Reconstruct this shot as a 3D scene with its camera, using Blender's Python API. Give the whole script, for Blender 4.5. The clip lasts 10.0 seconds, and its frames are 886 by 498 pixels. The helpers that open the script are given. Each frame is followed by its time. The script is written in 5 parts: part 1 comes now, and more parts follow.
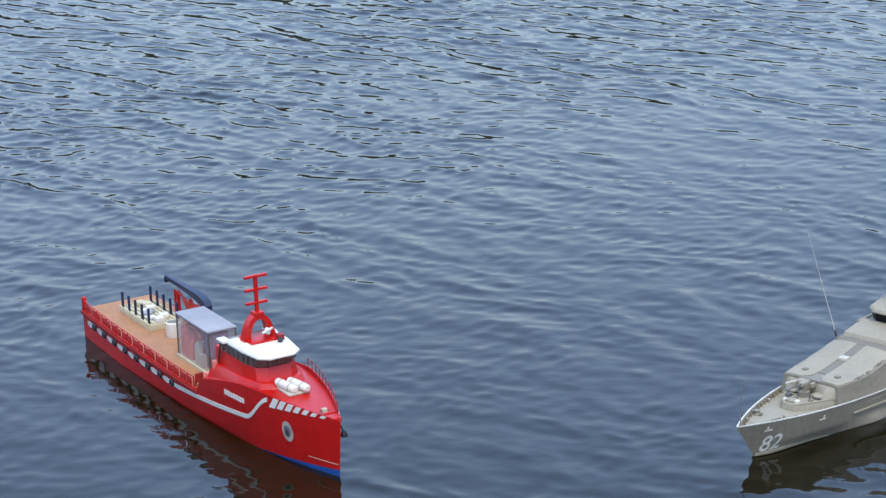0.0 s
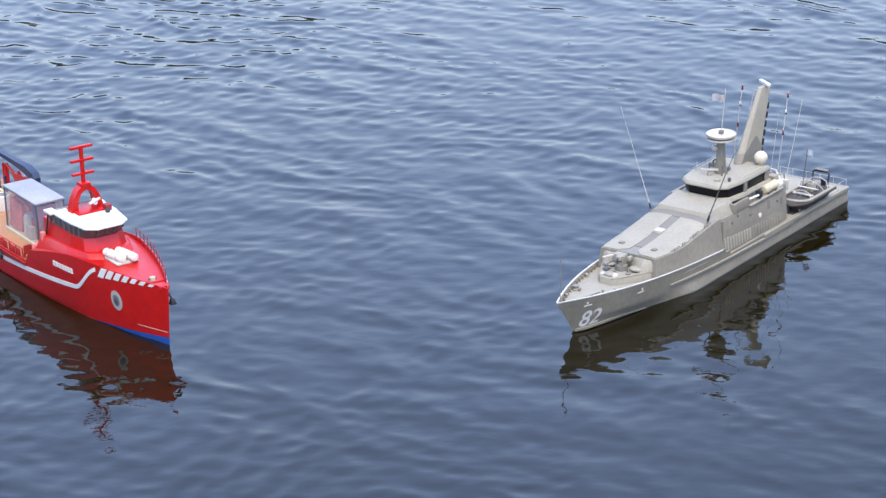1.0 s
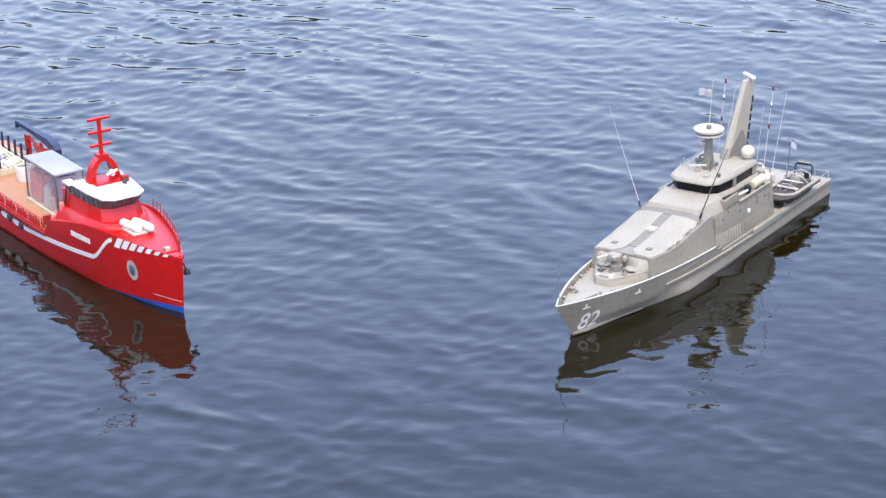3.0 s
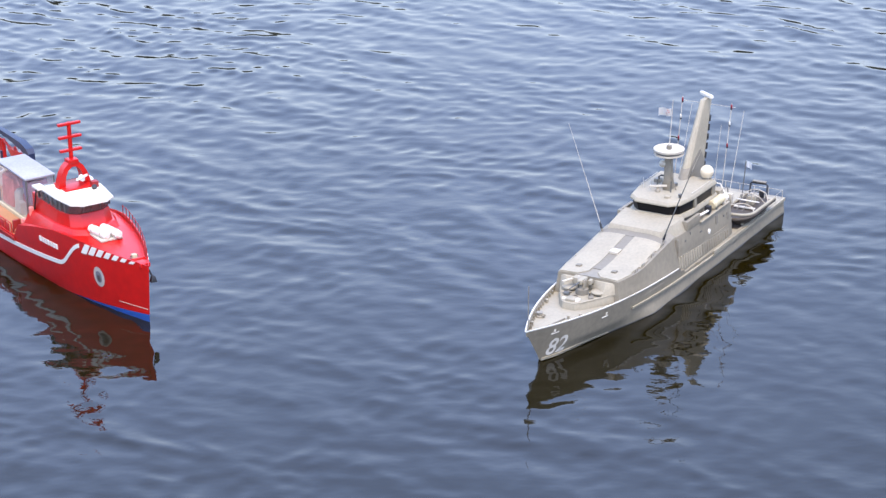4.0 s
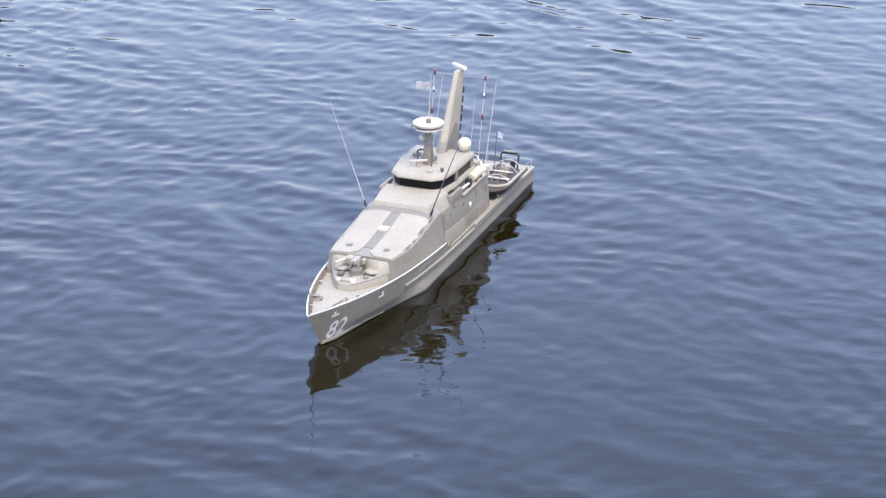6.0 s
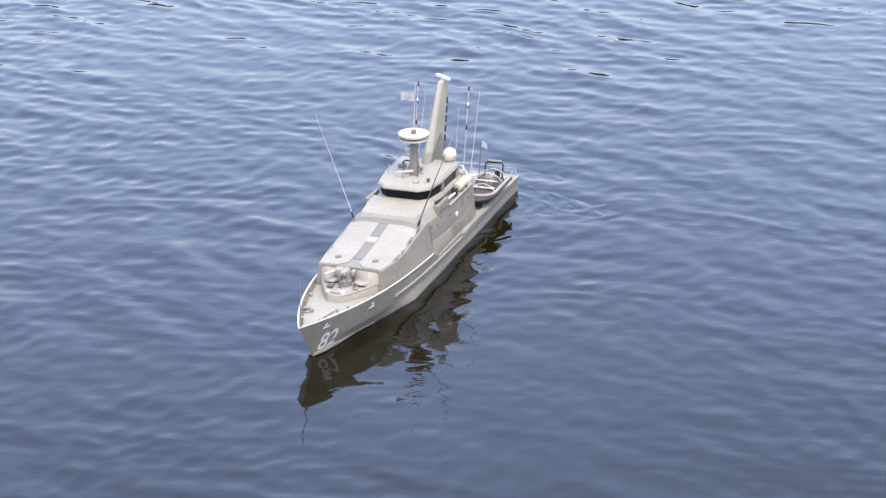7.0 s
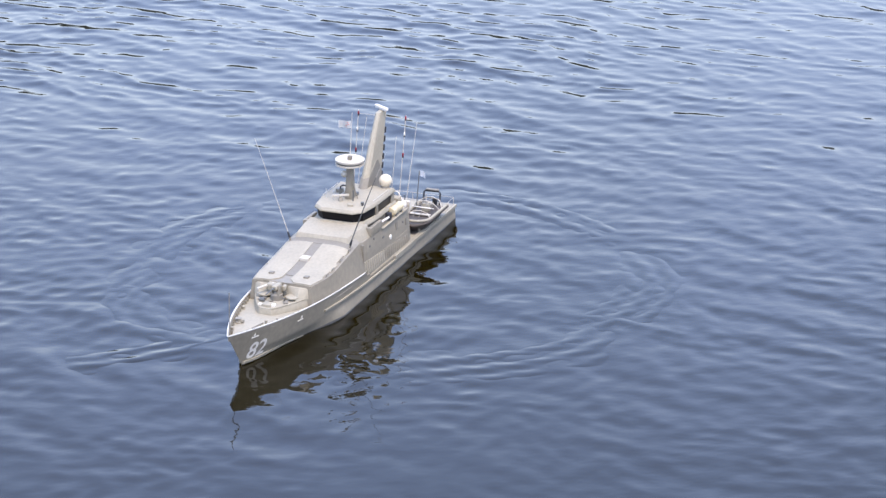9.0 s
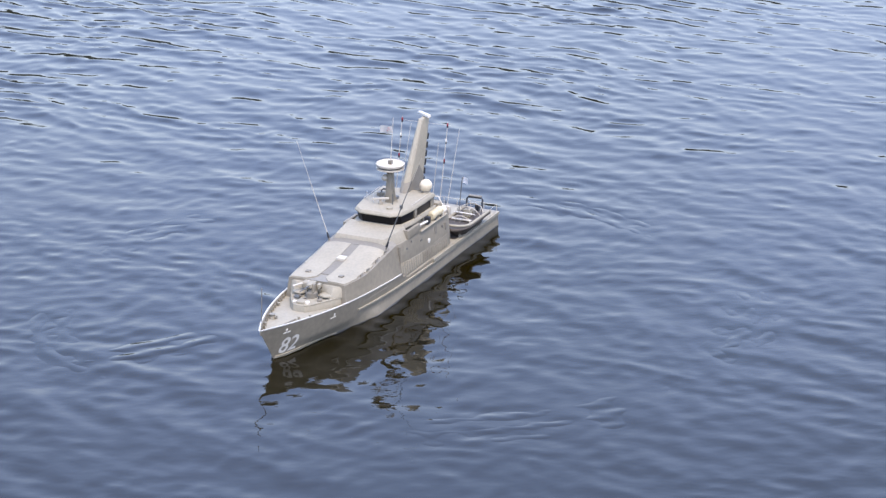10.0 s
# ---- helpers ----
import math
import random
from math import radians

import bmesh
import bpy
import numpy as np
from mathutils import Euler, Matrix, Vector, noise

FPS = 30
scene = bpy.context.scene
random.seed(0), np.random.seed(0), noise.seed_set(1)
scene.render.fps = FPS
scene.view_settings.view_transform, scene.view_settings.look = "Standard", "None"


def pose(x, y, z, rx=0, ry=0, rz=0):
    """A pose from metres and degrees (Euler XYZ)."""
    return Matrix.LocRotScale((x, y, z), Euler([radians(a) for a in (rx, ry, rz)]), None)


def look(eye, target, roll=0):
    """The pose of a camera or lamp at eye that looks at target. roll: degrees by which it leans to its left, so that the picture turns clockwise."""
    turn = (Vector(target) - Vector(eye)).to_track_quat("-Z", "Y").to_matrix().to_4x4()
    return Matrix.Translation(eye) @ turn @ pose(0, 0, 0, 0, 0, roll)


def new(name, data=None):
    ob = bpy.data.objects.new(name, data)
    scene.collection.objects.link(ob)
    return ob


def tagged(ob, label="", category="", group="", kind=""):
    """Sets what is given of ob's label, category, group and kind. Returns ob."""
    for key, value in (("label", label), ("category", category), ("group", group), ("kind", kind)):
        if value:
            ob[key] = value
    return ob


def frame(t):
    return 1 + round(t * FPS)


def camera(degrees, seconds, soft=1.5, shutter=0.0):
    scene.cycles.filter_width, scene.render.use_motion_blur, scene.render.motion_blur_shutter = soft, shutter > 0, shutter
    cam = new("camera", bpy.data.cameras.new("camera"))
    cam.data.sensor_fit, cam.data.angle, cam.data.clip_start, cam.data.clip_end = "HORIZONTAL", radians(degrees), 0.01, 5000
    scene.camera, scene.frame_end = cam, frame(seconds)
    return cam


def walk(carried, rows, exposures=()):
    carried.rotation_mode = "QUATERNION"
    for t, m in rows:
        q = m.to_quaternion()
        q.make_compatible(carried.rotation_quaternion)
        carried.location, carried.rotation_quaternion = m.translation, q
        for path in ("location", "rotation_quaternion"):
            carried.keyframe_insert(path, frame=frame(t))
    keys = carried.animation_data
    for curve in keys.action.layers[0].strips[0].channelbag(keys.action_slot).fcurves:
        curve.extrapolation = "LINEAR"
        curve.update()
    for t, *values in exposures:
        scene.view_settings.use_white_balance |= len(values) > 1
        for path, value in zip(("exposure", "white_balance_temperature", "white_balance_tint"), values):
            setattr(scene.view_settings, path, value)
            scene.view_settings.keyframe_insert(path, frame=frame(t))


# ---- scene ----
# the eye stands on the bank, the lens turns; rows of seconds, pan, tilt down and lean in degrees
EYE = Vector((0.0, 0.0, 2.074))
CAMERA = [
    (0.00, -3.504, 17.429, -1.713),
    (0.10, -2.852, 17.419, -1.457),
    (0.20, -2.656, 17.302, -1.455),
    (0.30, -1.907, 18.127, -1.697),
    (0.40, -1.507, 18.549, -1.736),
    (0.50, -0.807, 18.885, -1.442),
    (0.60, -0.246, 18.720, -1.309),
    (0.70, 0.239, 19.190, -0.989),
    (0.80, 0.514, 19.710, -1.170),
    (0.90, 0.536, 20.274, -1.438),
    (1.00, 0.623, 20.677, -1.683),
    (1.20, 0.875, 20.312, -1.866),
    (1.30, 0.979, 20.146, -1.719),
    (1.50, 0.743, 20.521, -1.705),
    (1.70, -0.311, 21.172, -2.232),
    (1.80, 0.389, 21.655, -1.840),
    (2.00, 0.678, 21.193, -1.878),
    (2.20, 0.235, 21.064, -1.879),
    (3.30, -0.269, 21.127, -1.690),
    (3.50, -0.329, 21.022, -1.279),
    (3.70, -0.088, 20.977, -1.083),
    (4.00, 0.655, 20.987, -1.002),
    (4.20, 1.414, 21.260, -0.774),
    (4.30, 1.732, 21.117, -0.347),
    (4.50, 2.194, 20.888, -0.051),
    (4.60, 2.383, 21.041, 0.087),
    (4.70, 2.758, 20.915, -0.218),
    (4.80, 2.975, 20.974, 0.239),
    (4.90, 3.900, 21.430, 0.315),
    (5.00, 4.532, 21.800, 0.779),
    (5.20, 4.830, 22.031, 0.606),
    (5.30, 5.125, 22.134, 0.186),
    (5.50, 5.946, 21.992, -0.399),
    (5.70, 6.844, 21.980, 0.026),
    (6.80, 7.010, 21.730, 0.421),
    (7.00, 7.398, 21.598, -0.729),
    (7.20, 7.625, 20.921, 0.012),
    (7.30, 7.970, 21.040, 0.734),
    (7.50, 8.182, 21.435, 0.439),
    (7.80, 7.833, 21.616, 0.119),
    (8.00, 8.610, 21.524, 0.960),
    (8.20, 9.526, 21.600, 0.844),
    (8.30, 9.763, 21.370, 0.593),
    (8.50, 10.380, 20.769, 0.806),
    (8.70, 10.992, 20.018, 1.472),
    (8.80, 11.075, 20.066, 1.102),
    (9.00, 10.204, 19.959, 0.177),
    (9.20, 9.476, 19.839, 0.067),
    (9.30, 9.659, 19.672, 0.498),
    (9.50, 10.101, 19.516, 0.319),
    (9.70, 9.886, 19.460, 0.157),
    (10.00, 9.910, 19.390, 0.459),
]


def aim(pan, tilt, lean):
    p, d = radians(pan), radians(tilt)
    way = Vector((math.sin(p) * math.cos(d), math.cos(p) * math.cos(d), -math.sin(d)))
    return look(EYE, EYE + way, lean)


cam = camera(21.51, 10.0, soft=1.4)
walk(cam, [(t, aim(a, b, c)) for t, a, b, c in CAMERA],
     exposures=[(0.0, 1.71, 6560, 1), (0.2, 1.82, 6560, 2), (0.5, 1.95, 6530, 3), (1.0, 2.17, 6600, 8), (2.0, 2.40, 6750, 11), (3.5, 2.40, 6850, 11), (5.5, 2.41, 6860, 12), (7.0, 2.44, 6900, 12), (8.5, 2.41, 6900, 12), (10.0, 2.23, 6850, 12)])

# ---- sky and sun ----
SUN_HEIGHT, SUN_TURN = 63.0, 166.0
world = bpy.data.worlds.new("sky")
scene.world = world
world.use_nodes = True
wn, wl = world.node_tree.nodes, world.node_tree.links
back = wn["Background"]
sky = wn.new("ShaderNodeTexSky")
sky.sky_type = 'NISHITA'
sky.sun_disc = False
sky.sun_elevation, sky.sun_rotation = radians(SUN_HEIGHT), radians(SUN_TURN)
sky.air_density, sky.dust_density, sky.ozone_density = 1.0, 0.8, 2.5
# thin broken cloud over the whole sky
where = wn.new("ShaderNodeTexCoord")
cloud = wn.new("ShaderNodeTexNoise")
cloud.inputs["Scale"].default_value, cloud.inputs["Detail"].default_value, cloud.inputs["Roughness"].default_value = 3.0, 6, 0.55
wl.new(where.outputs["Generated"], cloud.inputs["Vector"])
cover = wn.new("ShaderNodeMapRange")
cover.inputs["From Min"].default_value, cover.inputs["From Max"].default_value = 0.40, 0.68
cover.inputs["To Min"].default_value, cover.inputs["To Max"].default_value = 0.25, 0.58
wl.new(cloud.outputs["Fac"], cover.inputs["Value"])
veil = wn.new("ShaderNodeMix")
veil.data_type = 'RGBA'
veil.inputs["B"].default_value = (1.94, 3.15, 5.85, 1)
wl.new(cover.outputs[0], veil.inputs["Factor"])
wl.new(sky.outputs[0], veil.inputs["A"])
# pale haze that thickens towards the horizon
height = wn.new("ShaderNodeSeparateXYZ")
wl.new(where.outputs["Generated"], height.inputs[0])
thick = wn.new("ShaderNodeMapRange")
thick.interpolation_type = 'SMOOTHSTEP'
thick.inputs["From Min"].default_value, thick.inputs["From Max"].default_value = 0.0, 0.45
thick.inputs["To Min"].default_value, thick.inputs["To Max"].default_value = 0.75, 0.0
wl.new(height.outputs["Z"], thick.inputs["Value"])
haze = wn.new("ShaderNodeMix")
haze.data_type = 'RGBA'
haze.inputs["B"].default_value = (2.40, 2.89, 3.10, 1)
wl.new(thick.outputs[0], haze.inputs["Factor"])
wl.new(veil.outputs["Result"], haze.inputs["A"])
hue = wn.new("ShaderNodeMix")
hue.data_type, hue.blend_type = 'RGBA', 'MULTIPLY'
hue.inputs["Factor"].default_value, hue.inputs["B"].default_value = 1.0, (1.10, 1.0, 1.0, 1)
wl.new(haze.outputs["Result"], hue.inputs["A"])
wl.new(hue.outputs["Result"], back.inputs[0])
back.inputs[1].default_value = 0.15
sun_data = bpy.data.lights.new("sun", 'SUN')
sun_data.energy, sun_data.angle, sun_data.color = 0.75, radians(22), (1.0, 0.90, 0.73)
sun = new("sun", sun_data)
az, el = radians(SUN_TURN), radians(SUN_HEIGHT)
sun.matrix_world = look((0, 0, 30), Vector((0, 0, 30)) - Vector((math.sin(az) * math.cos(el), math.cos(az) * math.cos(el), math.sin(el))))


# ---- materials ----
def material(name, colour, rough=0.5, metal=0.0, vary=0.12, scale=40.0, bump=0.0, spec=0.5, dirt=None, coat=0.0):
    """A painted or plain surface: fine grain and larger soft stains over its colour."""
    m = bpy.data.materials.new(name)
    m.use_nodes = True
    n, l = m.node_tree.nodes, m.node_tree.links
    b = n["Principled BSDF"]
    co = n.new("ShaderNodeTexCoord")
    fine, big = n.new("ShaderNodeTexNoise"), n.new("ShaderNodeTexNoise")
    fine.inputs["Scale"].default_value, fine.inputs["Detail"].default_value = scale * 6, 4
    big.inputs["Scale"].default_value, big.inputs["Detail"].default_value = scale * 0.6, 5
    l.new(co.outputs["Object"], fine.inputs["Vector"])
    l.new(co.outputs["Object"], big.inputs["Vector"])
    add = n.new("ShaderNodeMath")
    add.operation = 'ADD'
    l.new(fine.outputs["Fac"], add.inputs[0])
    l.new(big.outputs["Fac"], add.inputs[1])
    ramp = n.new("ShaderNodeMapRange")
    ramp.inputs["From Min"].default_value, ramp.inputs["From Max"].default_value = 0.6, 1.4
    l.new(add.outputs[0], ramp.inputs["Value"])
    mix = n.new("ShaderNodeMix")
    mix.data_type = 'RGBA'
    low = dirt or tuple(c * (1 - 2 * vary) for c in colour)
    high = tuple(min(1.0, c * (1 + vary)) for c in colour)
    mix.inputs["A"].default_value, mix.inputs["B"].default_value = (*low, 1), (*high, 1)
    l.new(ramp.outputs[0], mix.inputs["Factor"])
    l.new(mix.outputs["Result"], b.inputs["Base Color"])
    b.inputs["Metallic"].default_value = metal
    b.inputs["Specular IOR Level"].default_value = spec
    b.inputs["Coat Weight"].default_value = coat
    rr = n.new("ShaderNodeMapRange")
    rr.inputs["To Min"].default_value, rr.inputs["To Max"].default_value = max(0.02, rough - 0.08), min(1, rough + 0.08)
    l.new(big.outputs["Fac"], rr.inputs["Value"])
    l.new(rr.outputs[0], b.inputs["Roughness"])
    if bump:
        bp = n.new("ShaderNodeBump")
        bp.inputs["Strength"].default_value, bp.inputs["Distance"].default_value = bump, 0.001
        l.new(fine.outputs["Fac"], bp.inputs["Height"])
        l.new(bp.outputs[0], b.inputs["Normal"])
    return m


def water_material():
    m = bpy.data.materials.new("lake_water")
    m.use_nodes = True
    n, l = m.node_tree.nodes, m.node_tree.links
    b = n["Principled BSDF"]
    co = n.new("ShaderNodeTexCoord")
    silt = n.new("ShaderNodeTexNoise")
    silt.inputs["Scale"].default_value, silt.inputs["Detail"].default_value = 1.3, 3
    l.new(co.outputs["Object"], silt.inputs["Vector"])
    mix = n.new("ShaderNodeMix")
    mix.data_type = 'RGBA'
    mix.inputs["A"].default_value, mix.inputs["B"].default_value = (0.0058, 0.0040, 0.0003, 1), (0.0078, 0.0054, 0.0006, 1)
    l.new(silt.outputs["Fac"], mix.inputs["Factor"])
    l.new(mix.outputs["Result"], b.inputs["Base Color"])
    b.inputs["IOR"].default_value = 1.333
    b.inputs["Roughness"].default_value = 0.03
    turn = n.new("ShaderNodeMapping")
    turn.inputs["Rotation"].default_value = (0, 0, radians(35))
    turn.inputs["Scale"].default_value = (0.6, 1.0, 1.0)
    l.new(co.outputs["Object"], turn.inputs["Vector"])
    rip = n.new("ShaderNodeTexNoise")
    rip.inputs["Scale"].default_value, rip.inputs["Detail"].default_value = 26, 3
    l.new(turn.outputs[0], rip.inputs["Vector"])
    bp = n.new("ShaderNodeBump")
    bp.inputs["Strength"].default_value, bp.inputs["Distance"].default_value = 0.22, 0.003
    l.new(rip.outputs["Fac"], bp.inputs["Height"])
    l.new(bp.outputs[0], b.inputs["Normal"])
    return m


def clear_material(name, colour, rough, alpha):
    """Clear sheet: part of the light passes, the rest shines."""
    m = material(name, colour, rough, vary=0.1, scale=15)
    m.node_tree.nodes["Principled BSDF"].inputs["Alpha"].default_value = alpha
    return m


WATER = water_material()
GREY = material("grey_model_paint", (0.212, 0.181, 0.130), 0.5, vary=0.13, scale=14, bump=0.1)
DECK_GREY = material("light_grey_deck_paint", (0.296, 0.258, 0.188), 0.65, vary=0.10, scale=25, bump=0.2, spec=0.35)
STRIP_GREY = material("mid_grey_walkway_paint", (0.172, 0.150, 0.114), 0.7, vary=0.08, scale=25, bump=0.3)
DARK_GREY = material("dark_grey_paint", (0.09, 0.088, 0.08), 0.5, vary=0.15)
BOW_WHITE = material("faded_white_number_paint", (0.64, 0.59, 0.50), 0.5, vary=0.12, scale=40)
WHITE = material("white_model_paint", (0.66, 0.61, 0.525), 0.4, vary=0.06)
CREAM = material("cream_plastic", (0.50, 0.42, 0.265), 0.5, vary=0.12)
BLACK = material("black_paint", (0.018, 0.018, 0.02), 0.45, vary=0.2)
TINTED = material("black_window_glass", (0.010, 0.009, 0.009), 0.35, vary=0.1, spec=0.12)
RED = material("red_model_paint", (0.45, 0.006, 0.004), 0.32, vary=0.12, scale=9, spec=0.38)
RED_DARK = material("dark_red_paint", (0.28, 0.015, 0.012), 0.5, vary=0.2)
BLUE = material("blue_bottom_paint", (0.015, 0.065, 0.25), 0.4, vary=0.1)
NAVY = material("navy_blue_paint", (0.008, 0.015, 0.045), 0.4, vary=0.2)
WOOD = material("planked_deck_wood", (0.37, 0.173, 0.075), 0.65, vary=0.14, scale=30, bump=0.3)
PALE_WOOD = material("pale_wood", (0.53, 0.455, 0.29), 0.65, vary=0.15, scale=60, bump=0.3)
SILVER = material("silver_roof_paint", (0.285, 0.27, 0.285), 0.5, vary=0.16, scale=30)
DOME = material("ivory_dome_plastic", (0.58, 0.49, 0.35), 0.35, vary=0.06)
PERSPEX = clear_material("hazy_clear_plastic", (0.50, 0.44, 0.43), 0.30, 0.20)
BADGE = material("grey_brown_badge_print", (0.20, 0.15, 0.13), 0.5, vary=0.45, scale=200)
LAMP_RED = material("red_lamp_glass", (0.22, 0.012, 0.02), 0.25, vary=0.2)
STEEL = material("thin_steel_wire", (0.55, 0.54, 0.52), 0.35, metal=0.6, vary=0.1)
FLAG_WHITE = material("white_flag_cloth", (0.62, 0.59, 0.54), 0.8, vary=0.05)
FLAG_BLUE = material("pale_blue_flag_cloth", (0.62, 0.62, 0.62), 0.8, vary=0.08)
TAUPE = material("grey_brown_rubber", (0.065, 0.05, 0.038), 0.7, vary=0.25)
FLOOR_BROWN = material("brown_floor_boards", (0.13, 0.085, 0.062), 0.7, vary=0.3, scale=80)
WOODS = material("dark_foliage", (0.014, 0.021, 0.015), 0.9, vary=0.4, scale=0.4)
PALE = material("off_white_plastic", (0.46, 0.405, 0.32), 0.4, vary=0.06)
HOUSE_GLASS = material("brown_grey_window_glass", (0.11, 0.092, 0.082), 0.15, vary=0.3, scale=60)
PURPLE = material("dusty_purple_cloth", (0.16, 0.07, 0.20), 0.7, vary=0.3)
RUST = material("faded_red_clutter", (0.72, 0.20, 0.16), 0.6, vary=0.3)


# ---- mesh helpers ----
def thing(name, label, category):
    return tagged(new(name), label, category)


def part(name, bm, mat, parent, label="", smooth=True):
    """Links a bmesh as one mesh object under its thing or part."""
    bmesh.ops.recalc_face_normals(bm, faces=bm.faces[:])
    for f in bm.faces:
        f.smooth = smooth
    for e in bm.edges:
        e.smooth = len(e.link_faces) == 2 and e.calc_face_angle(0) < radians(38)
    me = bpy.data.meshes.new(name)
    bm.to_mesh(me)
    bm.free()
    me.materials.append(mat)
    ob = new(name, me)
    ob.parent = parent
    return tagged(ob, label)


def box(x0, x1, y0, y1, z0, z1, bevel=0.0012, turn=None, bm=None):
    """A box with eased edges; turn: degrees about its own axes."""
    b = bmesh.new()
    bmesh.ops.create_cube(b, size=1, matrix=Matrix.Diagonal((x1 - x0, y1 - y0, z1 - z0, 1)))
    if bevel:
        bmesh.ops.bevel(b, geom=b.edges[:], offset=min(bevel, 0.4 * min(x1 - x0, y1 - y0, z1 - z0)), segments=2, affect='EDGES', profile=0.6)
    m = pose((x0 + x1) / 2, (y0 + y1) / 2, (z0 + z1) / 2, *(turn or (0, 0, 0)))
    b.transform(m)
    return joined(bm, b)


def joined(bm, b):
    if bm is None:
        return b
    me = bpy.data.meshes.new("piece")
    b.to_mesh(me)
    b.free()
    bm.from_mesh(me)
    bpy.data.meshes.remove(me)
    return bm


def prism(low, high, z0, z1, bevel=0.001, bm=None):
    """Closed solid between two outlines (same count) at heights z0 and z1; a height may be a function of x and y."""
    b = bmesh.new()
    hz = lambda z, p: z(*p) if callable(z) else z
    lo = [b.verts.new((*p, hz(z0, p))) for p in low]
    hi = [b.verts.new((*p, hz(z1, p))) for p in high]
    n = len(lo)
    b.faces.new(lo)
    b.faces.new(hi)
    for i in range(n):
        b.faces.new((lo[i], lo[(i + 1) % n], hi[(i + 1) % n], hi[i]))
    bmesh.ops.recalc_face_normals(b, faces=b.faces[:])
    if bevel:
        bmesh.ops.bevel(b, geom=b.edges[:], offset=bevel, segments=2, affect='EDGES', profile=0.6)
    return joined(bm, b)


def loft(rings, bm=None):
    """A closed solid through rings of points, capped at both ends."""
    b = bmesh.new()
    rows = [[b.verts.new(p) for p in ring] for ring in rings]
    n = len(rows[0])
    for a, c in zip(rows, rows[1:]):
        for k in range(n):
            b.faces.new((a[k], a[(k + 1) % n], c[(k + 1) % n], c[k]))
    b.faces.new(rows[0])
    b.faces.new(rows[-1])
    return joined(bm, b)


def mirrored(half):
    """An outline from its port half, listed from the bow aft."""
    return half + [(x, -y) for x, y in reversed(half) if abs(y) > 1e-6]


def tube(points, r, n=8, bm=None, r_end=None):
    """A round bar along a line of points, closed at both ends."""
    b = bmesh.new()
    pts = [Vector(p) for p in points]
    rings = []
    up = Vector((0.31, 0.17, 0.93))
    for i, p in enumerate(pts):
        d = (pts[min(i + 1, len(pts) - 1)] - pts[max(i - 1, 0)]).normalized()
        u = d.cross(up).normalized()
        v = d.cross(u)
        rad = r if r_end is None else r + (r_end - r) * i / (len(pts) - 1)
        rings.append([b.verts.new(p + rad * (math.cos(a) * u + math.sin(a) * v)) for a in [2 * math.pi * k / n for k in range(n)]])
    for a, c in zip(rings, rings[1:]):
        for k in range(n):
            b.faces.new((a[k], a[(k + 1) % n], c[(k + 1) % n], c[k]))
    b.faces.new(rings[0])
    b.faces.new(rings[-1])
    return joined(bm, b)


def lathe(profile, at, n=24, turn=(0, 0, 0), bm=None):
    """A turned body: profile of radius and height."""
    b = bmesh.new()
    rings = []
    for r, z in profile:
        if r < 1e-6:
            rings.append([b.verts.new((0, 0, z))])
        else:
            rings.append([b.verts.new((r * math.cos(2 * math.pi * k / n), r * math.sin(2 * math.pi * k / n), z)) for k in range(n)])
    for a, c in zip(rings, rings[1:]):
        for k in range(n):
            q = (k + 1) % n
            vs = [a[k % len(a)], a[q % len(a)], c[q % len(c)], c[k % len(c)]]
            b.faces.new(list(dict.fromkeys(vs)))
    for ring in (rings[0], rings[-1]):
        if len(ring) > 1:
            b.faces.new(ring)
    b.transform(pose(*at, *turn))
    return joined(bm, b)


def arc(r, z, steps=6):
    """Profile of a dome of radius r on height z."""
    return [(r * math.cos(a), z + r * math.sin(a)) for a in [math.pi / 2 * k / steps for k in range(steps + 1)]]


